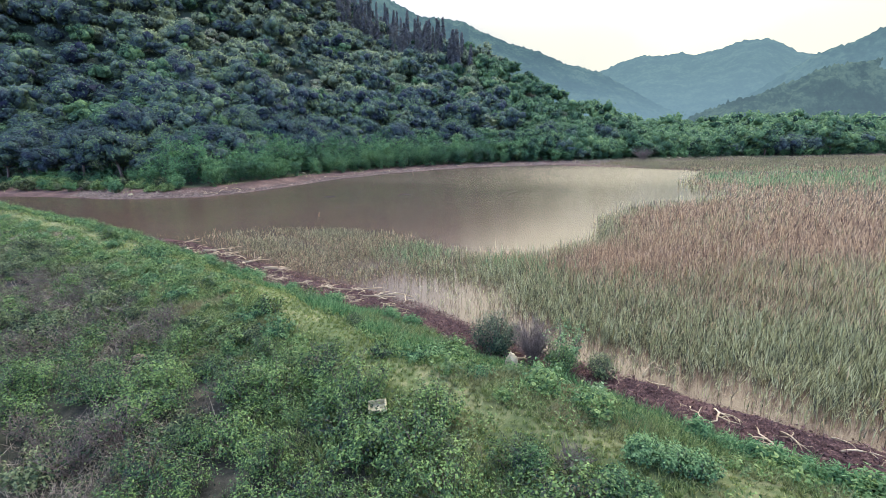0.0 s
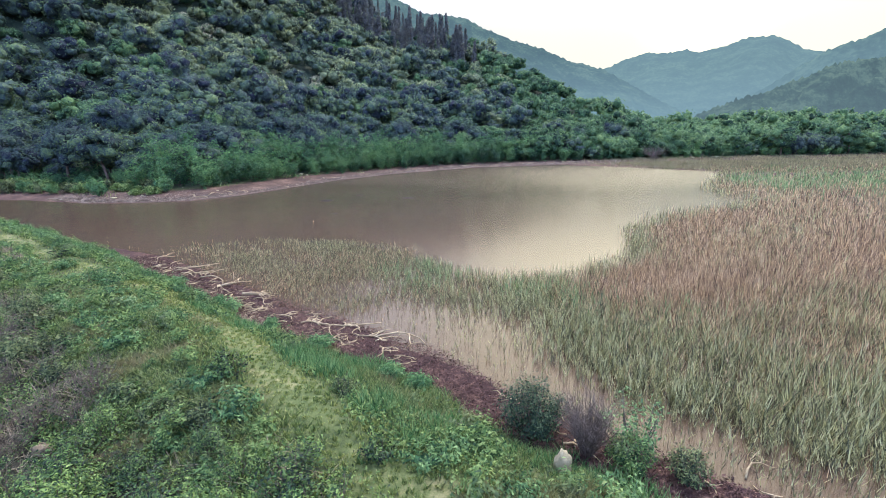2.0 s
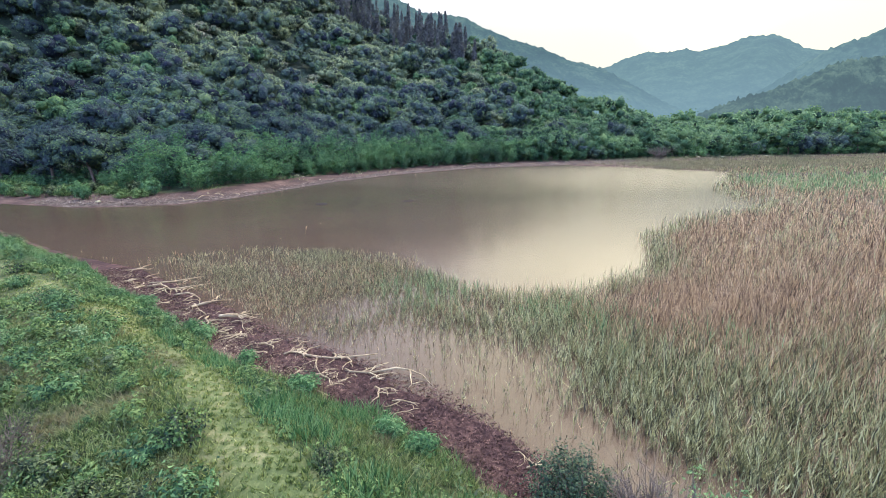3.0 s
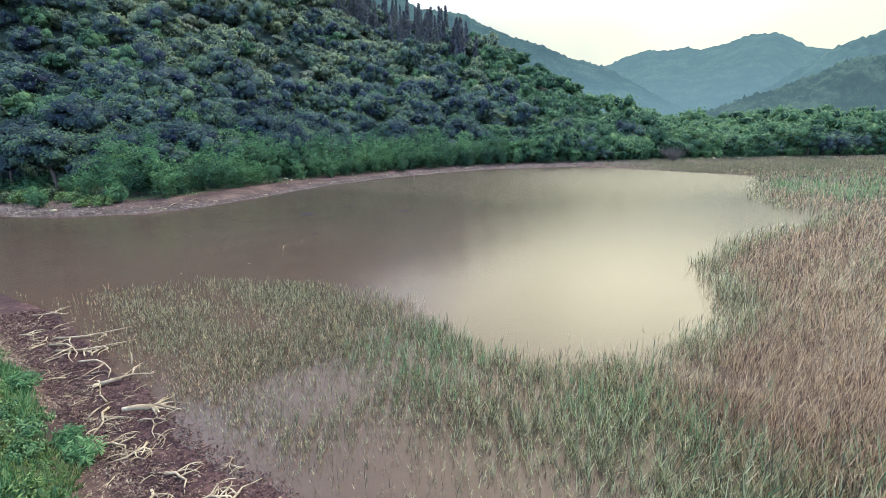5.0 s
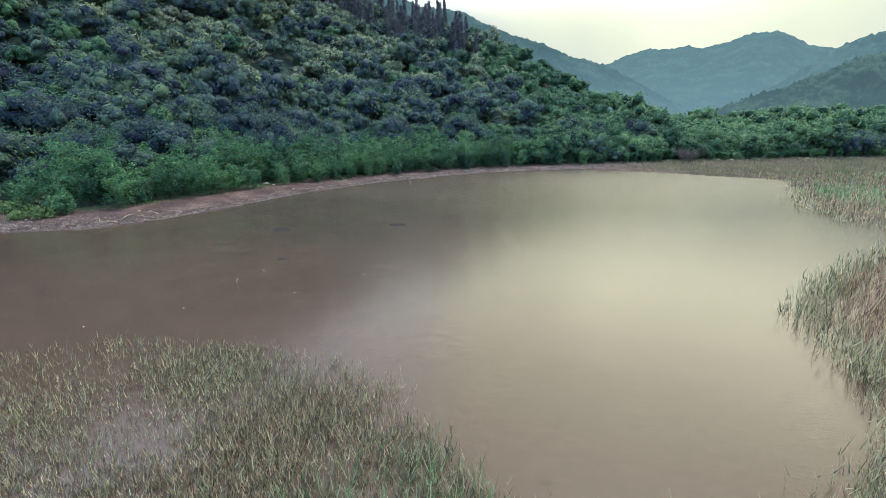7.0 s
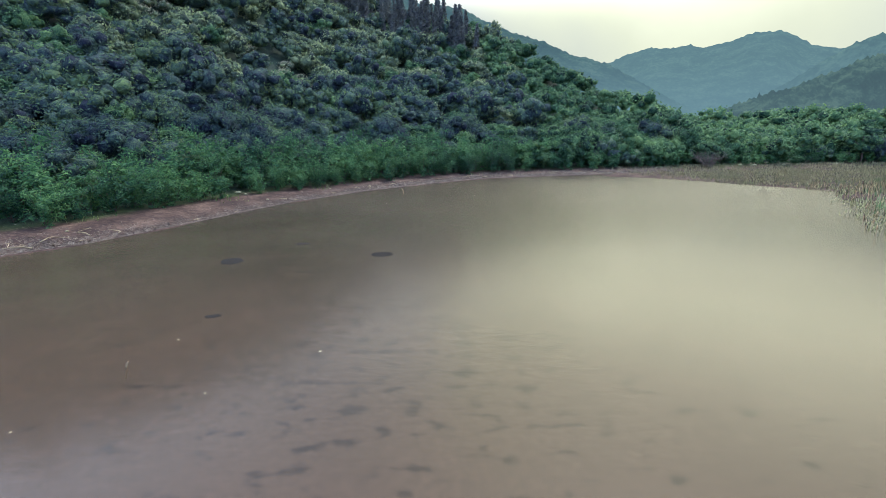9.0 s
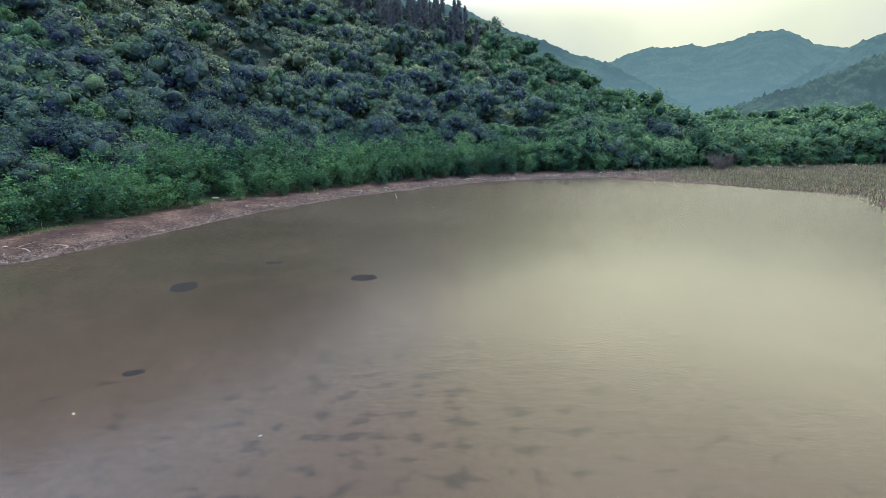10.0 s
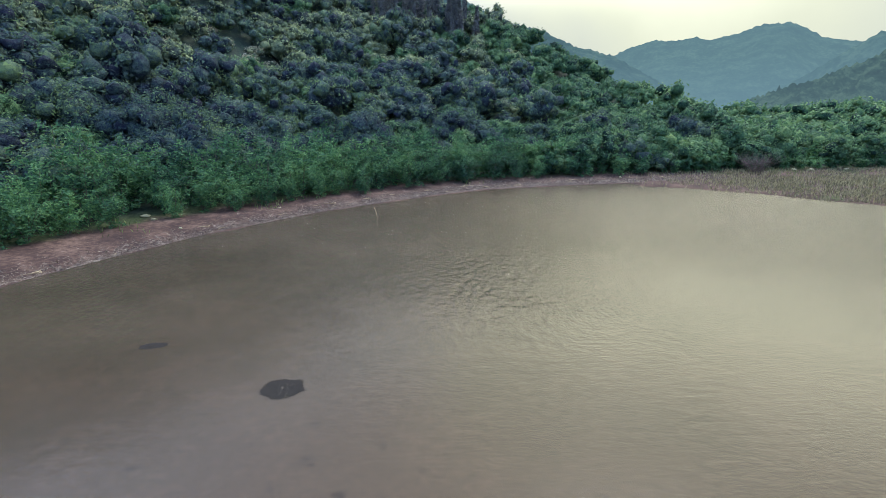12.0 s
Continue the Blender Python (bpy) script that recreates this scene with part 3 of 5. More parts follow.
def build_water():
    xs, ys = np.linspace(-76, 150, 40), np.linspace(-52, 118, 30)
    X, Y = np.meshgrid(xs, ys, indexing="ij")
    v = np.stack([X, Y, np.zeros_like(X)], -1).reshape(-1, 3)
    nj = len(ys)
    i, j = np.meshgrid(np.arange(len(xs) - 1), np.arange(nj - 1), indexing="ij")
    a = (i * nj + j).ravel()
    f = np.stack([a, a + nj, a + nj + 1, a + 1], 1)
    keep = near_d(v[f].mean(1)[:, 0], v[f].mean(1)[:, 1]) < 6
    ob = new("water", make_mesh("water", v, f[keep], M_WATER))
    return tagged(ob, "turbid brown pond water with fine ripples", "water", kind="structure")


def mountain(name, crest, reach, mat, label, rough, grain):
    """A far range: its crest line falls towards the valley in spurs."""
    crest = np.array(crest, float)
    s = np.concatenate([[0], np.cumsum(np.hypot(*np.diff(crest[:, :2], axis=0).T))])
    n = int(s[-1] / grain) + 2
    u = np.linspace(0, s[-1], n)
    c = np.stack([np.interp(u, s, crest[:, k]) for k in range(3)], 1)
    toward = unit(np.array([[0.0, 20.0]]) - c[:, :2])
    m = int(reach / grain / 1.6)
    rows = []
    for k in range(-6, m):
        t = k / (m - 1)
        p = c[:, :2] + toward * reach * t
        fall = (1 - abs(t)) ** 1.15 if t >= 0 else 1 + t * 3
        spur = wave_noise(u, np.full(n, t * 60), reach / 9, 3.0) * min(max(t, 0) * 4, 1) * (1 - max(t, 0))
        z = c[:, 2] * (fall + 0.13 * spur)
        z = z + rough * (1.6 * np.abs(wave_noise(p[:, 0], p[:, 1], 0.75 * grain, 1.0)) + 1.2 * np.abs(wave_noise(p[:, 0] * 0.8 - p[:, 1] * 0.6, p[:, 1] * 0.8 + p[:, 0] * 0.6, 1.3 * grain, 5.0)) - 1.0)
        rows.append(np.stack([p[:, 0], p[:, 1], z - (2 if t > 0.9 else 0)], 1))
    v = np.stack(rows, 0)
    R = v.shape[0]
    i, j = np.meshgrid(np.arange(R - 1), np.arange(n - 1), indexing="ij")
    a = (i * n + j).ravel()
    f = np.stack([a, a + 1, a + n + 1, a + n], 1)
    return tagged(new(name, make_mesh(name, v.reshape(-1, 3), f, mat, True)), label, "mountain", kind="structure")


build_ground()
build_water()
GREEN_STOPS = [(0.46, (0.004, 0.010, 0.012)), (0.55, (0.020, 0.042, 0.026)), (0.64, (0.085, 0.125, 0.068))]
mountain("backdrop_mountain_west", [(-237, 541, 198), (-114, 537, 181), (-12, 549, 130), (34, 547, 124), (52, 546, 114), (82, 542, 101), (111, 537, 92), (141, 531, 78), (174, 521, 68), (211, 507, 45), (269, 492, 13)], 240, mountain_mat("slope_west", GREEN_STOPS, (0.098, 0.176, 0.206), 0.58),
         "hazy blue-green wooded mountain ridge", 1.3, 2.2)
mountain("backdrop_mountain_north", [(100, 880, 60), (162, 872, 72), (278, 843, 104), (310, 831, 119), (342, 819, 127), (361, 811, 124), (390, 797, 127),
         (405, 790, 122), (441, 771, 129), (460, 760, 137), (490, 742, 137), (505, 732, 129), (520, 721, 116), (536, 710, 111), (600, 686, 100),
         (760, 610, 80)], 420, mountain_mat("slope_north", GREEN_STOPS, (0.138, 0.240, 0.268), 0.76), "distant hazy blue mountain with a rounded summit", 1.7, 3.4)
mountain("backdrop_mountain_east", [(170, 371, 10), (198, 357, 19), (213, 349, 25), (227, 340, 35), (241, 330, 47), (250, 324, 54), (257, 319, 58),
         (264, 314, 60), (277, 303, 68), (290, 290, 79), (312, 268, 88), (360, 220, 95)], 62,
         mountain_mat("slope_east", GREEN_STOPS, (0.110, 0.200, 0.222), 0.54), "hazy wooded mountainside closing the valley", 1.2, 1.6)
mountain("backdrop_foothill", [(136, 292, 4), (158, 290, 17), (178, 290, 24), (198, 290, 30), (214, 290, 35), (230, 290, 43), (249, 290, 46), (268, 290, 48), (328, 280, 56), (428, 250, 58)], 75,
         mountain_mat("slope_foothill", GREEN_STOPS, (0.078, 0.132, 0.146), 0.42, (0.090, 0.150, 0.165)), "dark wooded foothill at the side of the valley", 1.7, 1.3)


# ---------------------------------------------------------------- trees of the hill and the valley floor
def crown_arrays(h, spread, lumps, count, leaf, seed, low=0.12, slim=0.7, core=0.66, level=1):
    """A domed crown of closed boughs set round a middle one, clad in leaf sprays that break its outline; arrays."""
    r = np.random.default_rng(seed)
    soup = Soup()
    mid = h * (0.5 + low * 0.5)
    for i in range(lumps):
        a = 2.4 * i + r.uniform(-0.5, 0.5)
        e = np.arcsin(np.clip(1.0 - 1.45 * (i - 0.5) / lumps + r.normal(0, 0.10), -0.5, 1.0))
        reach = r.uniform(0.50, 0.78)
        c = np.array([np.cos(a) * np.cos(e) * spread * reach, np.sin(a) * np.cos(e) * spread * reach, mid + np.sin(e) * (h - mid) * reach * 0.9])
        rad = spread * r.uniform(0.27, 0.46)
        if i == 0:
            c, rad = np.array([0, 0, mid]), spread * 0.70
        rad_z = min(rad * r.uniform(0.75, 1.0), max(h - c[2], 0.3 * rad))
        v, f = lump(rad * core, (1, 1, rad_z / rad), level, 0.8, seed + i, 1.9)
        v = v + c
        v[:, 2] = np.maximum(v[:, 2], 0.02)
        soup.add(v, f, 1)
        n = max(int(count * (rad / spread) ** 2 / (0.17 * lumps)), 8)
        d = unit(r.normal(0, 1, (n, 3)) + [0, 0, 0.55])
        k = 1 + 0.18 * np.sin(d[:, 0] * 6 + seed + i) * np.sin(d[:, 1] * 7 + i) + r.normal(0, 0.06, n)
        p = c + d * [rad, rad, rad_z] * (k * r.uniform(0.86, 1.04, n))[:, None]
        p[:, 2] = np.maximum(p[:, 2], 0.1)
        soup.add(*sprays(p, d + [0, 0, 0.5], leaf, slim, 0.55))
    return np.concatenate(soup.v), np.concatenate(soup.f), np.concatenate(soup.m)


def trunk_arrays(h, r0, seed):
    r = np.random.default_rng(seed)
    soup = Soup()
    bend = r.normal(0, 0.06, (5, 2)).cumsum(0) * h * 0.4
    zs = np.linspace(-0.3, h * 0.7, 5)
    pts = np.column_stack([bend - bend[0], zs])
    soup.add(*tube(pts, np.linspace(r0, r0 * 0.4, 5), 6))
    for k in range(3):
        a = r.uniform(0, 6.28)
        s = pts[2 + k % 2]
        e = s + np.array([np.cos(a) * h * 0.28, np.sin(a) * h * 0.28, h * 0.2])
        soup.add(*tube([s, (s + e) / 2 + [0, 0, 0.1], e], [r0 * 0.5, r0 * 0.35, r0 * 0.15], 5))
    return np.concatenate(soup.v), np.concatenate(soup.f)


def scatter(n, x0, x1, y0, y1, gap, keep, seed):
    """Spots at least a gap apart where keep(x, y) holds."""
    r = np.random.default_rng(seed)
    x, y = r.uniform(x0, x1, n), r.uniform(y0, y1, n)
    ok = keep(x, y)
    x, y = x[ok], y[ok]
    cells, out = {}, []
    for a, b in zip(x, y):
        i, j = int(a // gap), int(b // gap)
        if any((a - c) ** 2 + (b - d) ** 2 < gap * gap for u in (-1, 0, 1) for w in (-1, 0, 1) for c, d in cells.get((i + u, j + w), ())):
            continue
        cells.setdefault((i, j), []).append((a, b))
        out.append((a, b))
    return np.array(out)


def on_hill(x, y):
    back = y - np.interp(x, RIDGE[:, 0], RIDGE[:, 1])
    return (far_d(x, y) > np.interp(x, [-45, -30, 0], [10, 14, 11])) & (back < 12) & (x < 56) & (y < 2.6 * np.abs(x + 10) + 190) & (x > -150 + 0.0 * y) & (x > -0.95 * (y + 20))


def tree_kinds(tag, specs, mat, bark, low=0.12, inner=None):
    kinds = []
    for i, (h, spread, lumps, count, leaf) in enumerate(specs):
        cv, cf, cm = crown_arrays(h, spread, lumps, count, leaf, 40 + i * 7, low)
        tv, tf = trunk_arrays(h, 0.05 * h ** 0.7, 90 + i)
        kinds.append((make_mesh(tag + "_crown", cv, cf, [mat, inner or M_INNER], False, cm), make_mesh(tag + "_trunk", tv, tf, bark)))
    return kinds


def plant_trees(name, spots, kinds, label, category, group, low, high, sink=0.1, seed=1):
    r = np.random.default_rng(seed)
    for x, y in spots:
        k = int(r.integers(len(kinds)))
        s = r.uniform(low, high)
        m = pose(x, y, float(height(x, y)) - sink, r.uniform(-5, 5), r.uniform(-5, 5), r.uniform(0, 360))
        ob = thing(name, m, label[k % len(label)] if isinstance(label, (list, tuple)) else label, category, group)
        ob.scale = (s, s, s * r.uniform(0.85, 1.15))
        crown, trunk = kinds[k]
        part("crown", crown, ob)
        if trunk:
            part("trunk", trunk, ob)


def woods(name, spots, arrays, mat, low, high, label, category, seed=3, inner=None):
    """Trees past counting, joined."""
    r = np.random.default_rng(seed)
    soup = Soup()
    zs = height(spots[:, 0], spots[:, 1])
    for (x, y), z in zip(spots, zs):
        v, f, mi = arrays[int(r.integers(len(arrays)))]
        a, s = r.uniform(0, 6.283), r.uniform(low, high)
        c, n = np.cos(a), np.sin(a)
        rot = np.array([[c, -n, 0], [n, c, 0], [0, 0, r.uniform(0.8, 1.2)]])
        soup.add(v @ rot.T * s + [x, y, z - 0.2], f)
        soup.m[-1] = mi
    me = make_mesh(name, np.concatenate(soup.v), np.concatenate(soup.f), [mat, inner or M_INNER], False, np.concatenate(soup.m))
    return tagged(new(name, me), label, category, kind="stuff")


HILL_SPECS = [(6.4, 3.5, 15, 1700, 0.25), (5.2, 3.2, 13, 1450, 0.24), (7.4, 3.6, 16, 1800, 0.25), (4.8, 3.6, 13, 1550, 0.24), (6.0, 2.9, 13, 1350, 0.24)]
spots = scatter(16000, -140, 56, 55, 232, 3.1, on_hill, 5)
fd = far_d(spots[:, 0], spots[:, 1])
steep = (height(spots[:, 0], spots[:, 1]) - 7) / np.hypot(spots[:, 0], spots[:, 1] + 14) > 0.29  # thinner wood high up
spots, fd = (k[~steep | (np.random.default_rng(1).random(len(spots)) < 0.45)] for k in (spots, fd))
order = np.argsort(fd + 0.12 * np.hypot(spots[:, 0], spots[:, 1] - 30))
spots = spots[order]
hill_kinds = tree_kinds("hill_tree", HILL_SPECS, M_TREE, M_BARK)
bright_kinds = tree_kinds("bright_tree", HILL_SPECS[1:4], M_TREE_B, M_BARK, inner=M_INNER_B)
front, rest = spots[:165], spots[165:]
pick = np.random.default_rng(8).random(len(front)) < np.interp(front[:, 0], [0, 14], [0.16, 0.75])
plant_trees("tree", front[~pick], hill_kinds, "dark green broadleaf tree in dense hillside wood", "tree", "trees at the foot of the hill", 0.72, 1.25)
plant_trees("tree", front[pick], bright_kinds, "light green leafy tree among darker ones", "tree", "trees at the foot of the hill", 0.65, 1.05, seed=2)
TOP_HILL = [crown_arrays(h, s, 9, 300, 0.42, 250 + i, core=0.72) for i, (h, s) in enumerate([(5.2, 3.4), (4.4, 3.2), (6.2, 3.4)])]
FAR_HILL = [crown_arrays(h, s, 11, 480, 0.36, 200 + i, core=0.70) for i, (h, s) in enumerate([(6.4, 3.6), (5.2, 3.3), (7.6, 3.8), (5.2, 3.9)])]
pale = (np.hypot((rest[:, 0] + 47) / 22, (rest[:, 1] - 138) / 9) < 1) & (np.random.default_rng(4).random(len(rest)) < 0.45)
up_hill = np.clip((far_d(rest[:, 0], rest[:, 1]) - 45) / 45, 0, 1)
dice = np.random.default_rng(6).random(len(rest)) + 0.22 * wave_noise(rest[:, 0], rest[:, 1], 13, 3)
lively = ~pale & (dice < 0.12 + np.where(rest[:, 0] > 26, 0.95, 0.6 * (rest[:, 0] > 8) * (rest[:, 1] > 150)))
# more olive uphill, where its paleness also stands in for haze
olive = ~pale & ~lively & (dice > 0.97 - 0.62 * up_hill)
woods("hillside_wood", rest[~pale & ~lively & ~olive], FAR_HILL, M_TREE, 0.72, 1.35, "dark green wood covering the hillside", "woods")
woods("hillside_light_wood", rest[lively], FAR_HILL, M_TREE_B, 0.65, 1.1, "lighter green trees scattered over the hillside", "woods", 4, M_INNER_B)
woods("hillside_olive_scrub", rest[olive], TOP_HILL, M_OLIVE, 0.75, 1.3, "olive scrub on the upper hillside, paled for haze", "woods", 9, M_INNER_O)
woods("blossoming_trees", rest[pale], FAR_HILL, M_BLOSSOM, 0.45, 0.75, "pale blossoming trees on the hillside", "woods", 5, M_INNER_O)

# trees of the valley floor behind the marsh
VALLEY = [(6.0, 3.2, 14, 950, 0.27), (5.0, 3.4, 13, 950, 0.26), (7.0, 3.3, 15, 1000, 0.28)]
valley_kinds = tree_kinds("valley_tree", VALLEY, M_TREE_B, M_BARK, -0.14, M_INNER_B)
valley_dark = tree_kinds("valley_dark_tree", VALLEY[:2], M_TREE, M_BARK, -0.14)


def in_valley(x, y):
    d = far_d(x, y)
    return (d > 7.5) & (d < 90) & (y - np.interp(x, RIDGE[:, 0], RIDGE[:, 1]) < 400) & (x > np.interp(y, [110, 130, 200], [18, 52, 60])) & (x < 40 + y)


v_spots = scatter(5000, 15, 180, 105, 215, 3.5, in_valley, 15)
v_spots = v_spots[np.argsort(far_d(v_spots[:, 0], v_spots[:, 1]))]
mix = np.random.default_rng(2).random(85) < 0.35
plant_trees("tree", v_spots[:85][~mix], valley_kinds, "bushy light green tree at the marsh edge", "tree", "trees at the valley floor", 0.62, 1.4, seed=5)
plant_trees("tree", v_spots[:85][mix], valley_dark, "bushy dark green tree at the marsh edge", "tree", "trees at the valley floor", 0.8, 1.25, seed=6)
FAR_VALLEY = [crown_arrays(h, s, 8, 170, 0.45, 300 + i) for i, (h, s) in enumerate([(6.0, 3.2), (5.0, 3.0), (7.0, 3.2)])]
woods("valley_wood", v_spots[85:], FAR_VALLEY, M_TREE_B, 0.7, 1.6, "light green wood filling the valley floor", "woods", 7, M_INNER_B)


# ---------------------------------------------------------------- conifers on the ridge
def conifer_kind(seed, h):
    r = np.random.default_rng(seed)
    soup = Soup()
    n = 420
    z = h * (0.12 + 0.88 * r.random(n) ** 0.9)
    reach = (1 - z / h) ** 0.8 * h * 0.13 + 0.12
    a = r.uniform(0, 6.283, n)
    q = reach * np.sqrt(r.random(n))
    p = np.column_stack([q * np.cos(a), q * np.sin(a), z - 0.2 * q])
    out = np.column_stack([np.cos(a), np.sin(a), np.full(n, 0.4)])
    soup.add(*sprays(p, out, 1.05, 0.38, 0.5))
    t = tube([(0, 0, -0.5), (0, 0, h * 0.5), (0.05, 0, h * 0.96)], [0.17, 0.11, 0.03], 6)
    return make_mesh("conifer_crown", np.concatenate(soup.v), np.concatenate(soup.f), M_CONIFER), make_mesh("conifer_trunk", *t, M_BARK)


conifers = [conifer_kind(60 + i, 11 + 1.5 * i) for i in range(4)]
r_c = np.random.default_rng(12)
ridge_spots = []
for k in range(120):
    t = r_c.random()
    x = -36 + 51 * t
    ridge_spots.append((x, np.interp(x, RIDGE[:, 0], RIDGE[:, 1]) + 4 - r_c.uniform(0, 26)))
plant_trees("conifer", ridge_spots, conifers, "tall slender dark conifer on the ridge", "conifer", "conifers along the ridge", 0.65, 1.0, seed=9)


# ---------------------------------------------------------------- shrubs along the far bank
def belt_kind(seed, h, rods_n=25, leaf=0.28):
    """An upright feathery shrub: many rods with narrow leaves."""
    r = np.random.default_rng(seed)
    soup, rods = Soup(), Soup()
    for i in range(rods_n):
        a, lean = r.uniform(0, 6.283), r.uniform(0.0, 0.8)
        L = h * r.uniform(0.70, 1.05) * (1 - 0.30 * lean)
        t = np.linspace(0, 1, 4)
        off = np.column_stack([np.cos(a) * lean * L * t ** 1.2 * 0.62, np.sin(a) * lean * L * t ** 1.2 * 0.62, L * t])
        base = np.array([np.cos(a), np.sin(a), 0]) * 0.3 * r.random()
        if i % 4 == 1:
            rods.add(*tube(off + base, np.linspace(0.03, 0.008, 4), 3))
        n = 58 if leaf > 0.3 else 84
        s = 0.10 + 0.92 * r.random(6) ** 0.8
        bunch = np.column_stack([np.interp(s, t, off[:, k]) for k in range(3)]) + base + r.normal(0, 0.36, (6, 3)) * (1.25 - s[:, None] * 0.75)
        p = bunch[r.integers(6, size=n)] + r.normal(0, 0.15, (n, 3)) * [1, 1, 1.3]
        p[:, 2] = np.maximum(p[:, 2], 0.08)
        up = unit(np.column_stack([np.cos(a) + r.normal(0, 0.7, n), np.sin(a) + r.normal(0, 0.7, n), r.uniform(0.2, 1.6, n)]))
        soup.add(*sprays(p, up, leaf, 0.40, 0.5))
    return make_mesh("shrub_foliage", np.concatenate(soup.v), np.concatenate(soup.f), M_BELT), rods.mesh("shrub_rods", M_BARK)


belt_kinds = [belt_kind(70 + i, h) for i, h in enumerate((6.2, 6.8, 5.6, 6.0))]
far_belt_kinds = [belt_kind(76 + i, h, 13, 0.52) for i, h in enumerate((6.2, 6.6, 5.6))]


def plant_pairs(name, spots, kinds, labels, category, group, low, high, seed, names=("foliage", "branchwork")):
    r = np.random.default_rng(seed)
    for x, y in spots:
        k = int(r.integers(len(kinds)))
        s = r.uniform(low, high)
        ob = thing(name, pose(x, y, float(height(x, y)) - 0.04, 0, 0, r.uniform(0, 360)), labels, category, group)
        ob.scale = (s * r.uniform(0.9, 1.1), s * r.uniform(0.9, 1.1), s)
        for nm, me in zip(names, kinds[k]):
            if me:
                part(nm, me, ob)


def belt_start(x):
    return np.interp(x, [-35, -20, -5, 10, 60], [8.0, 6.2, 4.2, 4.4, 6.5])


def on_belt(x, y):
    d = far_d(x, y)
    return (d > belt_start(x) + 0.8 * wave_noise(x, y, 5, 3)) & (d < belt_start(x) + 6.5) & (x > -66) & (x < 130) & (np.sin(x * 1.9 + y) + np.sin(x * 0.7) > np.interp(x, [-46, -40], [-0.3, -3]))


b_spots = scatter(9500, -66, 130, 45, 125, 1.85, on_belt, 21)
r_b = np.random.default_rng(22)
for x, y in b_spots:
    deep = float(np.clip((far_d(x, y) - belt_start(x)) / 5.0, 0, 1))
    s = (0.60 + 0.44 * deep) * r_b.uniform(0.84, 1.16) * float(np.interp(x, [-60, -45, -38, 0, 40, 80, 130], [0.42, 0.5, 1.0, 1.0, 0.8, 0.55, 0.5]))
    ob = thing("shore_shrub", pose(x, y, float(height(x, y)) - 0.04, r_b.uniform(-7, 7), r_b.uniform(-7, 7), r_b.uniform(0, 360)),
               "bright green feathery shrub on the far bank", "shrub", "shrubs along the far bank")
    ob.scale = (max(s, 0.5) * r_b.uniform(1.15, 1.5), max(s, 0.5) * r_b.uniform(1.15, 1.5), s)
    kinds = far_belt_kinds if x > 18 else belt_kinds
    fol, rod = kinds[int(r_b.integers(len(kinds)))]
    part("foliage", fol, ob)
    part("branchwork", rod, ob)


# ---------------------------------------------------------------- reeds and grasses
def blades(p, h, w, bend, r, kink=0.55):
    """Bent blades: three triangles each."""
    n = len(p)
    a = r.uniform(0, 6.283, n)
    side = np.column_stack([np.cos(a), np.sin(a), np.zeros(n)])
    b = r.uniform(0, 6.283, n)
    lean = np.column_stack([np.cos(b), np.sin(b), np.zeros(n)]) * (bend * r.uniform(0.2, 1.0, n) * h)[:, None]
    up = np.column_stack([np.zeros(n), np.zeros(n), h])
    ww = (w * side.T).T * 0.5 if np.ndim(w) == 0 else side * np.asarray(w)[:, None] * 0.5
    mid = p + up * kink + lean * 0.3
    v = np.stack([p - ww, p + ww, mid - ww * 0.85, mid + ww * 0.85, p + up + lean], 1).reshape(-1, 3)
    q = np.arange(n)[:, None] * 5
    return v, np.concatenate([q + [0, 1, 3], q + [0, 3, 2], q + [2, 3, 4]], 0)


def spears(p, h, w, bend, r):
    """Single pointed blades, one triangle each."""
    n = len(p)
    a, b = r.uniform(0, 6.283, n), r.uniform(0, 6.283, n)
    side = np.column_stack([np.cos(a), np.sin(a), np.zeros(n)]) * (w * 0.5)[:, None]
    lean = np.column_stack([np.cos(b), np.sin(b), np.zeros(n)]) * (bend * r.uniform(0.1, 1.0, n) * h)[:, None]
    v = np.stack([p - side, p + side, p + lean + np.column_stack([np.zeros(n), np.zeros(n), h])], 1).reshape(-1, 3)
    return v, np.arange(3 * n).reshape(-1, 3)


def reed_arrays(p, h, w, r, leaves_each=2):
    """A thin stalk with long narrow leaves standing off it."""
    soup = Soup()
    soup.add(*spears(p, h, w * 0.8, 0.15, r))
    n = len(p)
    turn = r.uniform(0, 6.283, n)
    for k in range(leaves_each):
        a = turn + 2.4 * k + r.normal(0, 0.5, n)
        q = p + np.column_stack([r.normal(0, 0.02, n), r.normal(0, 0.02, n), h * r.uniform(0.25, 0.85, n)])
        d = np.column_stack([np.cos(a), np.sin(a), r.uniform(0.7, 2.6, n)]) * (h * r.uniform(0.14, 0.30, n))[:, None]
        side = np.column_stack([-np.sin(a), np.cos(a), np.full(n, 0.35)]) * (np.asarray(w) * 0.72)[:, None]
        soup.add(np.stack([q - side, q + side, q + d], 1).reshape(-1, 3), np.arange(3 * n).reshape(-1, 3))
    return np.concatenate(soup.v), np.concatenate(soup.f)


def tufted(x, y, cell, r, pull):
    """Draws spots together into tufts about a cell apart."""
    i, j = np.floor(x / cell), np.floor(y / cell)
    cx = (i + 0.5 + 0.45 * np.sin(i * 12.9 + j * 78.2)) * cell
    cy = (j + 0.5 + 0.45 * np.sin(i * 39.3 + j * 11.1)) * cell
    k = pull * r.uniform(0.35, 1.0, len(x))
    return x + (cx - x) * k, y + (cy - y) * k


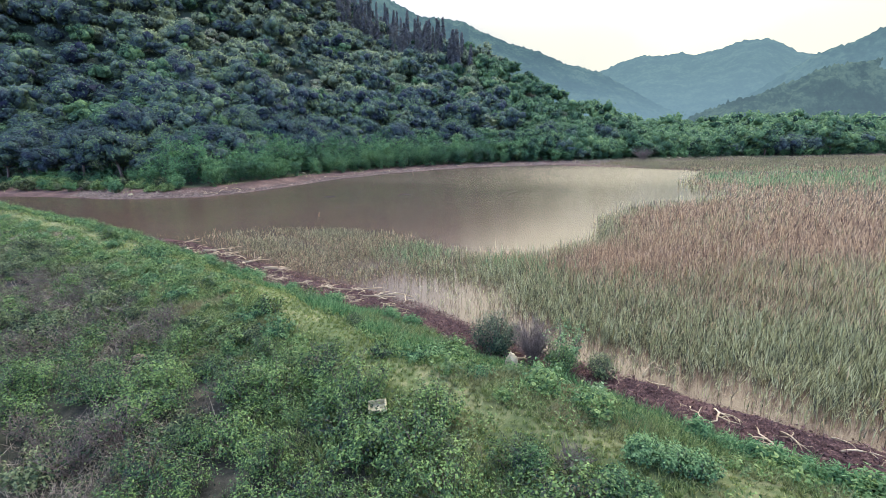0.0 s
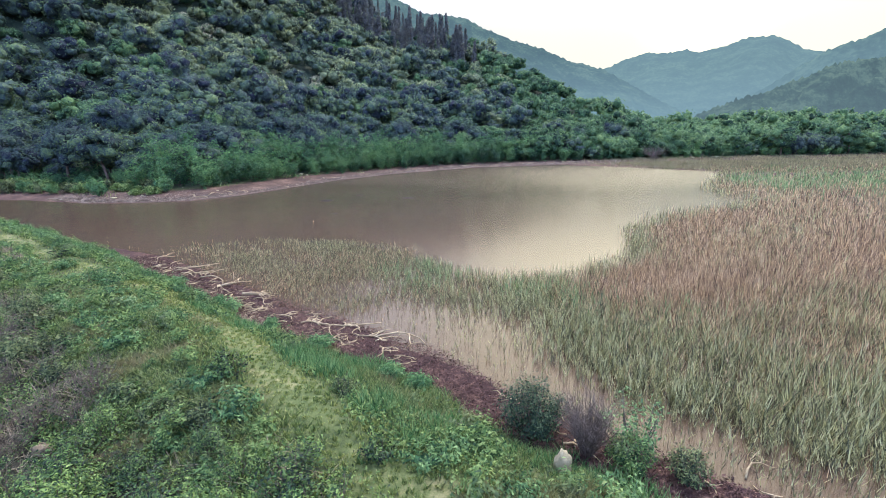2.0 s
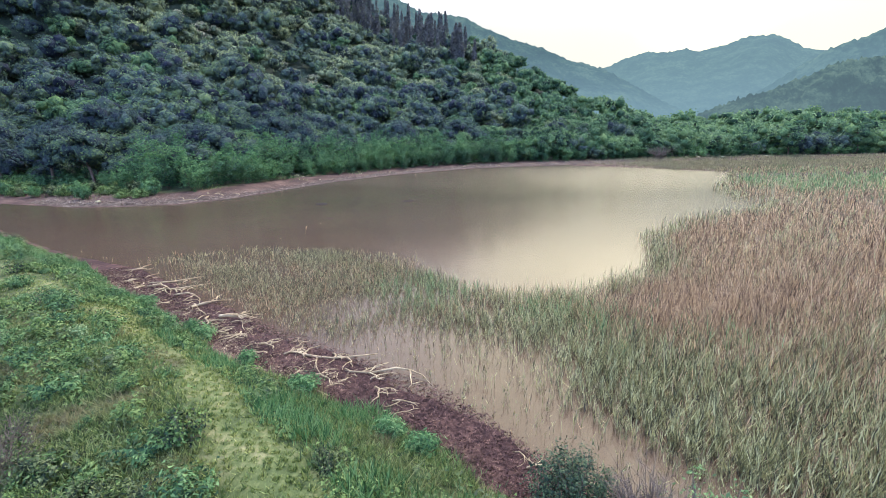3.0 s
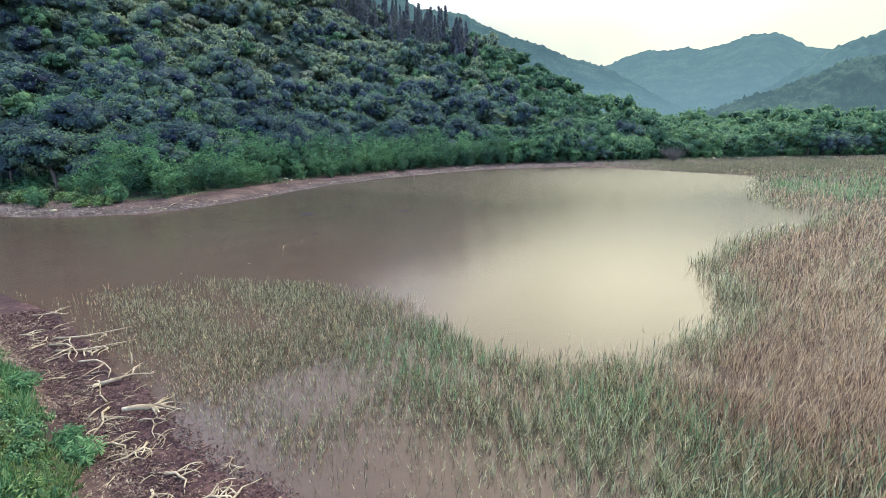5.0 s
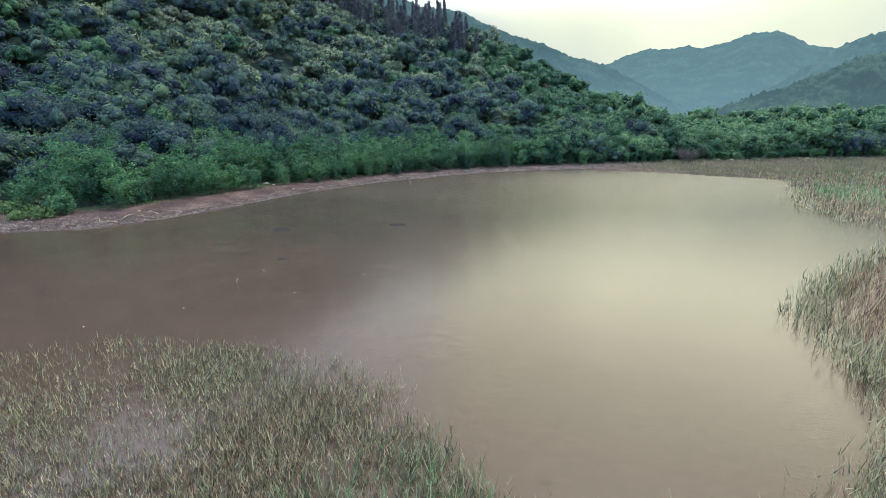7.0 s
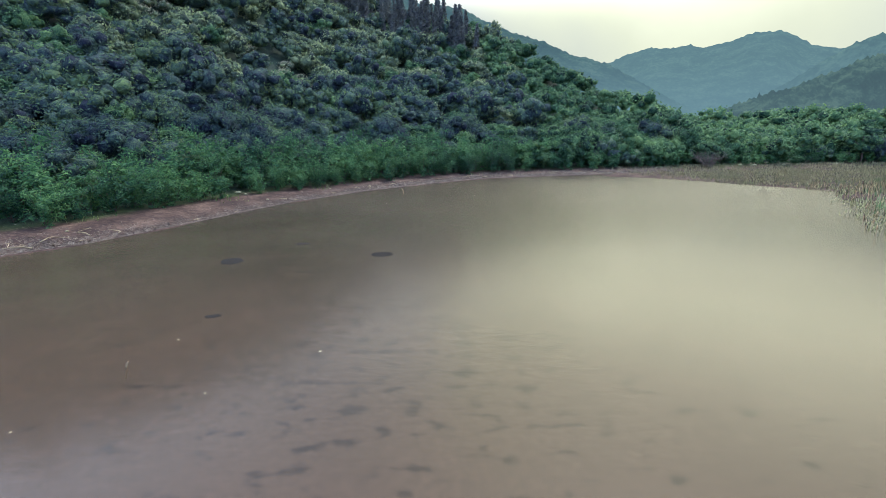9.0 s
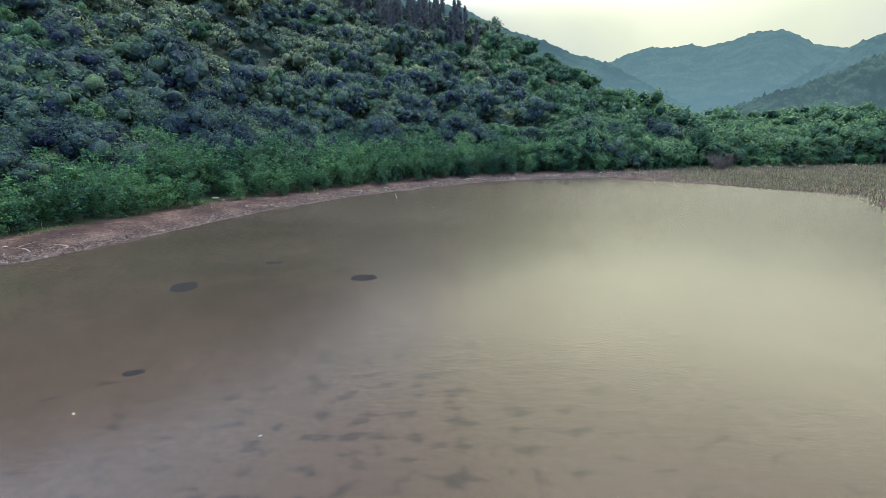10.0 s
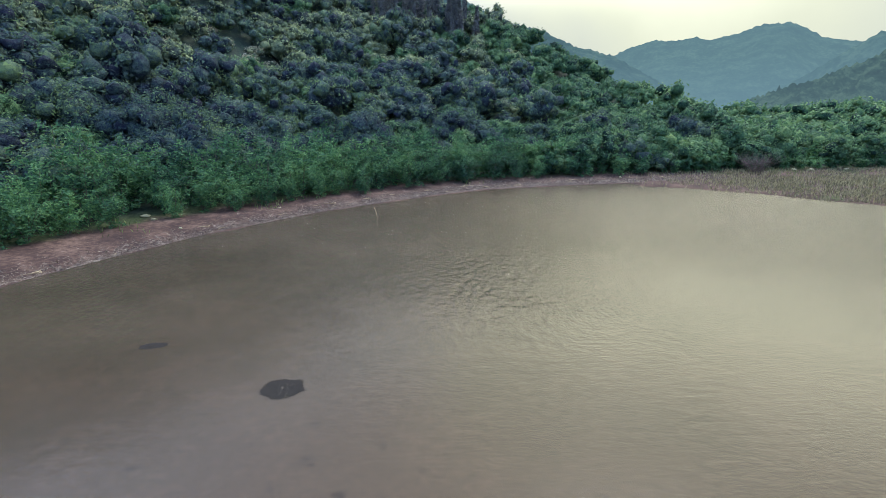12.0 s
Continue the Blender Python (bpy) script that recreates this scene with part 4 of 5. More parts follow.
def reed_stand(x, y, r, rate):
    """Which of the tried spots carry a reed, and of what kind, height and width."""
    dn, df = near_d(x, y), far_d(x, y)
    n = len(x)
    jit = np.interp(x, [-2, 2, 12, 20], [0.8, 0.45, 0.45, 0.9]) * wave_noise(x, y, 2.4, 6.0) + r.normal(0, 0.28, n) - 0.6 * np.exp(-((x - 5.5) / 4.0) ** 2)
    edge, _ = to_line(x, y, REED_EDGE)
    edge = np.where(in_poly(x, y, REED_EDGE), -edge, edge) + jit
    dist = np.hypot(x, y - 8)
    west = np.clip((4.5 - x) / 6, 0, 1)
    gap = np.interp(x, [-6, -1, 2, 4.5, 7, 12], [1.1, 2.3, 3.2, 2.5, 0.8, 0.5])
    open_w = np.clip((-dn - 0.6 * flat_w(x) - gap + 1.0 * wave_noise(x, y, 2.6, 9)) / np.interp(x, [4, 8], [4.2, 3.2]), 0, 1)
    dens = (np.interp(x, [-2, 1, 4, 7], [0.34, 0.15, 0.08, 0.14]) + 0.88 * open_w) * np.clip(0.74 + 0.6 * wave_noise(x, y, 1.3, 5), 0.18, 1)
    dens = dens * (1 - 0.15 * west * np.clip(1.2 - edge / 9, 0, 1)) * rate(dist)
    dens = dens * (1 - west * (1 - np.clip(0.66 + 0.8 * wave_noise(x, y, 2.0, 31), 0.32, 1.0)))
    ok = (dn < -0.25 - flat_w(x)) & (df < 0.5) & (edge > 0) & ~((y > 84) & (x < 43 + 3 * wave_noise(x, y, 3.0, 2))) & (r.random(n) < dens)
    return tuple(k[ok] for k in (x, y, dn, df, edge, dist, west))


def build_reeds():
    r = np.random.default_rng(33)
    n1, n2, n3 = 330000, 190000, 110000
    near = reed_stand(r.uniform(-24, 40, n1), r.uniform(-14, 42, n1), r, lambda d: np.interp(d, [0, 15, 24, 34, 44], [1, 0.9, 0.5, 0.24, 0.15]))
    x2, y2 = r.uniform(-30, 125, n2), r.uniform(-30, 110, n2)
    out = ~((x2 > -24) & (x2 < 40) & (y2 > -14) & (y2 < 42))
    wide_f = reed_stand(x2[out], y2[out], r, lambda d: np.interp(d, [30, 60, 130], [1.0, 0.75, 0.42]))
    xf, yf = r.normal(9, 8.0, n3), r.normal(3, 7.5, n3)  # thickest near the dyke, thinning out all round
    front = reed_stand(xf, yf, r, lambda d: 1.0)
    xw, yw = r.normal(-5, 5.0, 95000), r.normal(17.5, 4.5, 95000)
    left = reed_stand(xw, yw, r, lambda d: 0.9)
    x, y, dn, df, edge, dist, west = (np.concatenate(k) for k in zip(near, wide_f, front, left))
    n = len(x)
    x, y = tufted(x, y, 0.55, r, np.interp(dist, [0, 22, 40], [0.50, 0.34, 0.0]) * (1 - 0.35 * west))
    z = np.minimum(height(x, y), 0.3)
    p = np.column_stack([x, y, z])
    wild = wave_noise(x, y, 6.0, 2.0) + 0.5 * wave_noise(x, y, 2.3, 4.0) + r.normal(0, 0.3, n)
    brown = np.interp(y - 0.15 * x, [-2, 7, 11, 42, 50, 70], [0.12, 0.35, 0.95, 0.95, 0.5, 0.55]) * np.clip((x - 3.5) / 5, 0.12, 1) * np.clip((edge - 0.6 + 0.6 * wave_noise(x, y, 1.6, 12)) / 1.5, 0.12, 1) + 0.06 * west
    rush = np.exp(-((y - 60 - 0.1 * (x - 60)) / 11.0) ** 2) * np.clip((x - 39) / 5, 0, 1) * (edge > 2.0)
    for cx, cy, cr in ((-0.5, 15.5, 2.0), (6.0, 11.6, 1.6), (9.6, 9.8, 1.2), (3.6, 12.6, 1.0)):
        rush = np.maximum(rush, 0.48 * np.exp(-((x - cx) ** 2 + (y - cy) ** 2) / cr ** 2))
    grass = np.clip((y - 78 - 2 * wave_noise(x, y, 5, 1)) / 6, 0, 1) * (x > 34)
    u = r.random(n)
    kind = np.where(u < grass, 3, np.where(u < rush * np.clip(0.55 + 0.5 * wave_noise(x, y, 3.2, 5), 0.1, 0.9), 2, np.where(r.random(n) + 0.25 * wild < brown, 1, np.where(r.random(n) < west * 0.85, 4, 0))))
    tall = np.interp(dist, [0, 14, 30, 60], [0.58, 0.62, 0.84, 0.66]) * (1 - 0.45 * west) * r.uniform(0.5, 1.25, n)
    tall = tall * np.clip(0.55 + (-dn) / 8, 0.5, 1.0) * (1 + 0.2 * wave_noise(x, y, 3.0, 8))
    wide = np.interp(dist, [0, 14, 24, 40, 110], [0.017, 0.019, 0.028, 0.050, 0.095])
    specs = ((0, "green_reeds", M_REED_G, 1.0, "grey-green reeds standing in shallow brown water"),
             (1, "brown_reeds", M_REED_B, 1.15, "dry brown reed bed at the pond edge"),
             (2, "bright_rushes", M_RUSH, 1.5, "bright green rushes in the marsh"),
             (4, "olive_sedge", M_SEDGE, 0.85, "short olive sedge standing in shallow brown water"),
             (3, "marsh_grass", M_DRYGRASS, 0.40, "straw-coloured marsh grass by the far shore"))
    for k, name, mat, grow, label in specs:
        s = kind == k
        h = tall[s] * grow - np.minimum(z[s], 0) * 0.8
        v, f = reed_arrays(p[s], h, wide[s] * (0.72 if k in (1, 4) else 1.0), r)
        tagged(new(name, make_mesh(name, v, f, mat)), label, "reeds" if k < 2 else "marsh plants", kind="stuff")
    # close short grass on the silted flat before the valley wood
    n = 100000
    x, y = r.uniform(16, 135, n), r.uniform(74, 116, n)
    d = np.minimum(marsh_d(x, y) + 0.8 * wave_noise(x, y, 2.2, 3), 60)
    df = far_d(x, y)
    ok = ((d > 0.2) | ((df > 1.2) & (x > 34))) & (df < 8) & (r.random(n) < np.clip(0.62 + 0.5 * wave_noise(x, y, 3.0, 17), 0.15, 1)) & (x < 25 + 1.05 * y) & (r.random(n) < np.interp(x, [34, 46], [0.05, 1.0]))
    x, y = x[ok], y[ok]
    v, f = spears(np.column_stack([x, y, height(x, y) - 0.02]), r.uniform(0.16, 0.52, len(x)) * np.clip(1 + 0.35 * wave_noise(x, y, 5.0, 9), 0.5, 1.5), np.full(len(x), 0.12), 0.55, r)
    tagged(new("flat_grass", make_mesh("flat_grass", v, f, M_DRYGRASS)), "olive and straw-coloured grass on the silted flat", "grass", kind="stuff")


build_reeds()


def build_grass():
    r = np.random.default_rng(41)

    def spots(n, x0, x1, y0, y1):
        x, y = r.uniform(x0, x1, n), r.uniform(y0, y1, n)
        dn = near_d(x, y)
        ok = (dn > 0.3) & (dn < 13)
        return x[ok], y[ok], dn[ok]

    def far_w(x, y, near, far):
        return np.interp(np.hypot(x, y + 10), [6, 38], [near, far])

    # short turf, yellow-green where it is trodden or grazed, in small tufts
    x, y, dn = (np.concatenate(k) for k in zip(spots(1000000, -45, 15, -15, 36), spots(560000, -15, 9, -8, 13)))
    lush = wave_noise(x, y, 1.5, 7) + 0.7 * wave_noise(x, y, 0.55, 2)
    off = off_track(x, y)
    keep = (dn > 0.8 + bare_w(x) * (1 + 0.5 * wave_noise(x, y, 0.8, 6)) + 0.4 * wave_noise(x, y, 1.5, 2)) & (dn < 8.5 + wave_noise(x, y, 2.0, 5)) & (r.random(len(x)) < np.clip(0.62 + 0.5 * wave_noise(x, y, 0.45, 9), 0.1, 1) * np.interp(np.hypot(x, y + 13), [8, 30, 60], [1, 0.75, 0.4]))
    x, y, dn, lush, off = (k[keep] for k in (x, y, dn, lush, off))
    worn = r.random(len(x)) < np.clip(np.interp(x, [-2, 1], [1.15, 0.75]) - 0.48 * off - 0.40 * lush, 0.06, 0.92)
    xt, yt = tufted(x, y, 0.27, r, np.where(worn, 0.55, 0.85))
    h = np.where(worn, r.uniform(0.03, 0.15, len(x)), r.uniform(0.08, 0.26, len(x)) * np.clip(0.9 + 0.5 * lush, 0.5, 1.6))
    h = h * np.interp(off, [0.2, 0.8], [0.55, 1.0])
    for pick, name, mat, w0, w1, label in ((worn, "path_grass", M_WORN, 0.026, 0.056, "short yellow-green grass on the trodden path"),
                                           (~worn, "dyke_grass", M_GRASS, 0.020, 0.050, "short green grass and tufts on the dyke")):
        q = np.column_stack([xt, yt, height(xt, yt) - 0.015])[pick]
        v, f = spears(q, h[pick], far_w(q[:, 0], q[:, 1], w0, w1), 1.3, r)
        tagged(new(name, make_mesh(name, v, f, mat)), label, "grass", kind="stuff")
    # creeping leafy weeds in patches between the tufts
    x, y, dn = spots(900000, -36, 15, -14, 30)
    lush = wave_noise(x, y, 1.4, 11) + 0.8 * wave_noise(x, y, 0.5, 3) + r.normal(0, 0.15, len(x))
    ok = (dn > 1.3 + 0.7 * bare_w(x)) & (dn < 12) & (lush > np.interp(off_track(x, y), [0.2, 0.8], [0.70, 0.0]) + np.interp(dn, [1.3, 4, 7, 9], [0.45, 0.30, 0.15, 0.35]))
    x, y, lush = x[ok], y[ok], lush[ok]
    z = height(x, y) + r.random(len(x)) * np.clip(0.02 + 0.30 * lush, 0.03, 0.36)
    v, f = sprays(np.column_stack([x, y, z]), np.tile([0, 0, 1.0], (len(x), 1)), far_w(x, y, 0.062, 0.15), 0.6, 0.6)
    tagged(new("creeping_weeds", make_mesh("creeping_weeds", v, f, M_HERB)), "low leafy green weeds creeping over the dyke", "weeds", kind="stuff")
    # tangled straw and dead grass behind the dyke
    x, y, dn = spots(260000, -30, 6, -9, 24)
    ok = (dn > 5.6) & (dn < 13) & (off_track(x, y) > 0.9) & (wave_noise(x, y, 2.2, 4) + 0.5 * wave_noise(x, y, 0.7, 6) + r.normal(0, 0.25, len(x)) > np.where(in_faded(x, y) < 1, -0.6, np.interp(x, [-8, -2, 3], [0.50, 0.8, 1.2])))
    x, y = x[ok], y[ok]
    v, f = spears(np.column_stack([x, y, height(x, y) + r.uniform(-0.02, 0.16, len(x))]), r.uniform(0.06, 0.34, len(x)), far_w(x, y, 0.020, 0.044), 2.6, r)
    tagged(new("dead_stems", make_mesh("dead_stems", v, f, M_STRAW)), "tangled straw and dead stems among the scrub", "dead stems", kind="stuff")
    # tall lush grass in dense tussocks on the water side of the bank
    x, y, dn = spots(900000, -32, 14, -13, 32)
    lush = wave_noise(x, y, 1.2, 15) + 0.7 * wave_noise(x, y, 0.5, 8)
    ok = (dn > 0.6 + bare_w(x) * (1 + 0.6 * wave_noise(x, y, 0.8, 6)) + 0.4 * wave_noise(x, y, 0.9, 2)) & (dn < 4.0) & (off_track(x, y) > 0.5) & (lush + r.normal(0, 0.25, len(x)) > np.interp(dn, [0.6, 1.2, 2.4, 4.0], [0.0, -0.25, 0.25, 0.9]))
    x, y, lush = x[ok], y[ok], lush[ok]
    x, y = tufted(x, y, 0.30, r, 0.6)
    h = r.uniform(0.18, 0.50, len(x)) * np.clip(0.60 + 0.5 * lush, 0.4, 1.35)
    v, f = spears(np.column_stack([x, y, height(x, y) - 0.02]), h, far_w(x, y, 0.024, 0.046), 0.8, r)
    tagged(new("bank_tall_grass", make_mesh("bank_tall_grass", v, f, M_LUSH)), "tall lush green grass along the water side of the dyke", "grass", kind="stuff")
    # rough grass of the far bank
    n = 16000
    x, y = r.uniform(-75, 20, n), r.uniform(46, 115, n)
    df = far_d(x, y)
    ok = (df > 3.0) & (df < 9) & (wave_noise(x, y, 3.5, 3) > np.interp(x, [-45, -36], [-0.7, 0.35]))
    x, y = x[ok], y[ok]
    v, f = blades(np.column_stack([x, y, height(x, y) - 0.02]), r.uniform(0.15, 0.5, len(x)), np.full(len(x), 0.06), 0.7, r)
    tagged(new("bank_grass", make_mesh("bank_grass", v, f, M_GRASS)), "rough grass on the far bank", "grass", kind="stuff")


build_grass()


# ---------------------------------------------------------------- plants of the dyke
def leafy_kind(seed, h, spread, twigs, per, leaf, slim, mat, up=0.6, core=True, fine=False):
    """A shrub of forking twigs with leaves bunched at their ends."""
    r = np.random.default_rng(seed)
    soup, rods = Soup(), Soup()
    for i in range(twigs):
        a, q = r.uniform(0, 6.283), np.sqrt(r.random()) * spread
        top = np.array([q * np.cos(a), q * np.sin(a), h * (1 - 0.5 * (q / spread) ** 2) * r.uniform(0.72, 1.08)])
        foot = top * [0.25, 0.25, 0] + r.normal(0, 0.03, 3) * [1, 1, 0]
        mid = (foot + top) / 2 + r.normal(0, 0.05, 3)
        if i % 3 == 0:
            rods.add(*tube([foot, mid, top], [0.012 * h + 0.004, 0.008 * h + 0.003, 0.003], 3))
        s = r.random(per) ** 0.38
        p = foot + (top - foot) * s[:, None] + r.normal(0, 0.055 * spread + 0.03, (per, 3))
        p[:, 2] = np.maximum(p[:, 2], 0.03)
        d = unit(p - [0, 0, h * 0.25]) + [0, 0, up]
        if fine:
            soup.add(*sprays(p, d, leaf, slim, 0.6))
        else:
            soup.add(*leaves(p, d, leaf, slim, 0.6))
    if core:
        v, f = lump(spread * 0.55, (1, 1, 0.5 * h / spread), 1, 0.5, seed)
        soup.add(v + [0, 0, h * 0.3], f, 1)
    return make_mesh("leaves", np.concatenate(soup.v), np.concatenate(soup.f), [mat, M_INNER], mat_index=np.concatenate(soup.m)), rods.mesh("twigs", M_TWIG)


def twiggy_kind(seed, h, spread, twigs, mat=None):
    """A bare or nearly bare bush."""
    r = np.random.default_rng(seed)
    rods, soup = Soup(), Soup()
    for i in range(twigs):
        a, q = r.uniform(0, 6.283), np.sqrt(r.random()) * spread
        top = np.array([q * np.cos(a), q * np.sin(a), h * r.uniform(0.55, 1.05)])
        mid = top * [0.4, 0.4, 0.5] + r.normal(0, 0.05, 3)
        rods.add(*tube([top * [0.15, 0.15, 0], mid, top], [0.012, 0.009, 0.004], 3))
        for k in range(4):
            e = mid + (top - mid) * r.random()
            rods.add(*tube([e, e + r.normal(0, 0.14, 3) * h + [0, 0, 0.12 * h]], [0.006, 0.003], 3))
        if mat:
            p = mid + (top - mid) * r.random(9)[:, None] + r.normal(0, 0.08, (9, 3))
            soup.add(*leaves(p, unit(p) + [0, 0, 0.5], 0.07, 0.5, 0.8))
    return (soup.mesh("leaves", mat) if mat else None), rods.mesh("twigs", M_TWIG)


shrub_kinds = [leafy_kind(110 + i, h, s, 44, 62, 0.053, 0.62, M_SHRUB, 0.7, False, True) for i, (h, s) in enumerate([(1.0, 0.85), (1.2, 0.95), (0.85, 0.8), (1.1, 0.75)])]
scrub_kinds = [leafy_kind(130 + i, h, s, 34, 38, 0.080, 0.6, M_SCRUB, 0.6, False, True) for i, (h, s) in enumerate([(0.8, 0.85), (0.95, 0.9), (0.65, 0.8)])]
dry_kinds = [twiggy_kind(150 + i, 0.75 + 0.1 * i, 0.7, 34, M_SCRUB) for i in range(3)]
herb_kinds = [leafy_kind(170 + i, h, s, 20, 22, 0.062, 0.5, M_HERB, 0.8, False, True) for i, (h, s) in enumerate([(0.30, 0.30), (0.42, 0.34), (0.24, 0.36), (0.5, 0.3)])]


def behind_dyke(x, y):
    d = near_d(x, y)
    start = np.interp(x, [-12, -7, -3, 0, 4], [6.9, 6.6, 6.4, 5.7, 5.3])
    return (d > start + 0.35 * wave_noise(x, y, 1.6, 8)) & (off_track(x, y) > 0.75) & (d < 14 + 2 * wave_noise(x, y, 3, 2)) & (np.hypot((x + 7) / 26, (y - 1) / 20) < 1) & (np.hypot((x + 0.85) / 0.6, (y + 3.6) / 0.8) > 1) & (np.hypot((x + 8.6) / 0.8, (y - 0.4) / 1.1) > 1)


s_spots = scatter(4400, -34, 12, -9.5, 26, 0.78, behind_dyke, 51)
sx, sy = s_spots[:, 0], s_spots[:, 1]
leafy = ((sy < 0.3 + 0.9 * wave_noise(sx, sy, 2.0, 1)) & (sx > -12)) | (np.random.default_rng(3).random(len(sx)) < 0.12)
faded = in_faded(sx, sy) < 1
leafy = leafy & ~faded
dry = (~leafy & (wave_noise(sx, sy, 2.2, 4) > 0.18)) | (faded & (np.random.default_rng(7).random(len(sx)) < 0.75))
plant_pairs("shrub", s_spots[leafy], shrub_kinds, "dense dark green shrub with glossy pale-tipped leaves", "shrub", "shrubs behind the dyke", 0.75, 1.2, 52, ("foliage", "branchwork"))
plant_pairs("scrub_bush", s_spots[~leafy & ~dry], scrub_kinds, "low grey-green scrub bush behind the dyke", "shrub", "scrub behind the dyke", 0.7, 1.15, 53, ("foliage", "branchwork"))
plant_pairs("dry_bush", s_spots[dry], dry_kinds, "straggling dry bush with brown twigs", "shrub", "dry bushes behind the dyke", 0.7, 1.2, 54, ("foliage", "branchwork"))


def on_dyke(x, y):
    d = near_d(x, y)
    return (d > 1.7) & (d < 7.2) & (off_track(x, y) > 0.55) & (wave_noise(x, y, 3.0, 12) > -0.35)


h_spots = scatter(2200, -40, 13, -12, 34, 0.85, on_dyke, 61)
herb_kinds = [k[:1] for k in herb_kinds]
plant_pairs("herb", h_spots[:290], herb_kinds, "small leafy green weed growing in the grass", "weed", "weeds on the dyke", 0.8, 1.8, 62, ("foliage",))


def one_plant(name, x, y, h, spread, twigs, per, leaf, slim, mat, label, seed):
    ob = thing(name, pose(x, y, float(height(x, y)) - 0.03, 0, 0, seed * 37), label, "bush")
    lv, tw = leafy_kind(seed, h, spread, twigs, per, leaf, slim, mat, 0.6, False)
    part("foliage", lv, ob)
    part("branchwork", tw, ob)


one_plant("waterside_bush", 2.55, 1.85, 1.65, 0.92, 110, 50, 0.065, 0.55, M_SHORE_BUSH, "dark blue-green rounded bush at the water's edge", 301)
one_plant("waterside_sapling", 4.7, 0.85, 2.1, 0.85, 24, 34, 0.085, 0.5, M_CLUMP, "tall green sapling at the water's edge", 302)
one_plant("leafy_bush", 4.5, 0.25, 1.1, 0.6, 60, 36, 0.075, 0.5, M_HERB, "bushy green undergrowth around the sapling", 310)
one_plant("low_bush", 5.6, -0.1, 0.95, 0.5, 46, 36, 0.07, 0.5, M_SCRUB, "low grey-green bush beside the shore mud", 303)
one_plant("bright_plant", 5.0, -1.6, 0.5, 0.3, 18, 18, 0.14, 0.35, M_RUSH, "bright green broad-leaved plant on the bank", 304)
one_plant("dark_bush", -5.45, 3.0, 0.75, 0.6, 40, 30, 0.08, 0.5, M_SHRUB, "dark green bush beside the trodden path", 305)
one_plant("dark_bush", -2.25, 2.2, 0.45, 0.45, 30, 26, 0.06, 0.5, M_SCRUB, "grey-green cushion bush beside the path", 306)
one_plant("dark_bush", -1.1, -0.55, 0.45, 0.4, 30, 26, 0.07, 0.5, M_SHRUB, "small dark green bush beside the path", 307)
one_plant("dark_bush", -19.5, 16.0, 0.75, 0.6, 36, 28, 0.08, 0.5, M_SHRUB, "dark green bush on the dyke top", 308)
one_plant("light_plant", -11.4, 8.4, 0.45, 0.35, 20, 20, 0.10, 0.5, M_RUSH, "yellow-green leafy plant on the dyke top", 309)
bank_spots = scatter(500, -66, -34, 46, 66, 1.7, lambda x, y: (far_d(x, y) > 3.2) & (far_d(x, y) < 9.5) & (wave_noise(x, y, 3.0, 6) > -0.4), 71)
bank_kinds = [leafy_kind(190 + i, h, s, 34, 40, 0.20, 0.5, (M_HERB, M_SCRUB, M_BELT)[i], 0.6, False, True) for i, (h, s) in enumerate([(1.1, 1.2), (1.5, 1.2), (1.8, 1.1)])]
plant_pairs("bank_bush", bank_spots[:60], bank_kinds, "low green bush on the far bank", "bush", "low bushes on the far bank", 0.7, 1.5, 72)
d_spots = scatter(1600, -44, 11, -10, 36, 1.0, lambda x, y: (near_d(x, y) > 1.5) & (near_d(x, y) < 7.4) & (off_track(x, y) > 0.75) & (wave_noise(x, y, 2.4, 21) > np.interp(x, [-16, -10], [-0.5, -0.05])), 75)
d_kinds = [leafy_kind(230 + i, h, s, 26, 32, 0.070, 0.5, M_CLUMP, 0.7, False, True) for i, (h, s) in enumerate([(0.45, 0.45), (0.6, 0.5), (0.38, 0.55)])]
plant_pairs("dyke_bush", d_spots[:170], [k[:1] for k in d_kinds], "bushy green clump of weeds on the dyke", "bush", "bushy clumps on the dyke", 0.7, 1.35, 76, ("foliage",))
edge_kinds = [leafy_kind(210 + i, h, s, 40, 26, 0.12, 0.28, M_EDGE, 1.0, False) for i, (h, s) in enumerate([(0.55, 0.42), (0.45, 0.5), (0.65, 0.38)])]
plant_pairs("edge_weed", [(6.6, -3.7), (7.0, -4.1), (7.4, -4.5), (7.8, -4.7), (8.1, -5.1), (8.5, -5.4), (8.9, -5.8), (9.3, -6.2), (-0.4, 3.6), (-1.2, 4.2), (-3.9, 6.6), (-6.2, 8.6), (-8.7, 10.9), (-9.4, 11.4), (-12.6, 14.0)],
            edge_kinds, "bright green tuft of tall weeds above the wrack", "weed", "tufts of tall weeds along the bank", 0.8, 1.25, 73)
plant_pairs("leafy_bush", [(4.6, -5.3), (5.0, -5.6), (5.4, -5.8), (3.7, -6.3), (4.1, -6.6), (2.4, -5.4)], [leafy_kind(220 + i, 0.6, 0.42, 46, 46, 0.062, 0.5, M_CLUMP, 0.8, False) for i in range(2)],
            "bushy green broad-leaved weed beside the path", "bush", "leafy bushes beside the path", 0.8, 1.15, 74)
dry_c = thing("dry_bush", pose(3.1, -5.7, float(height(3.1, -5.7)) - 0.03), "small brown dry bush beside the path", "bush")
part("branchwork", twiggy_kind(323, 0.6, 0.4, 60)[1], dry_c)
dry_b = thing("dry_bush", pose(3.65, 0.9, float(height(3.65, 0.9)) - 0.03), "brown leafless bush between two green ones", "bush")
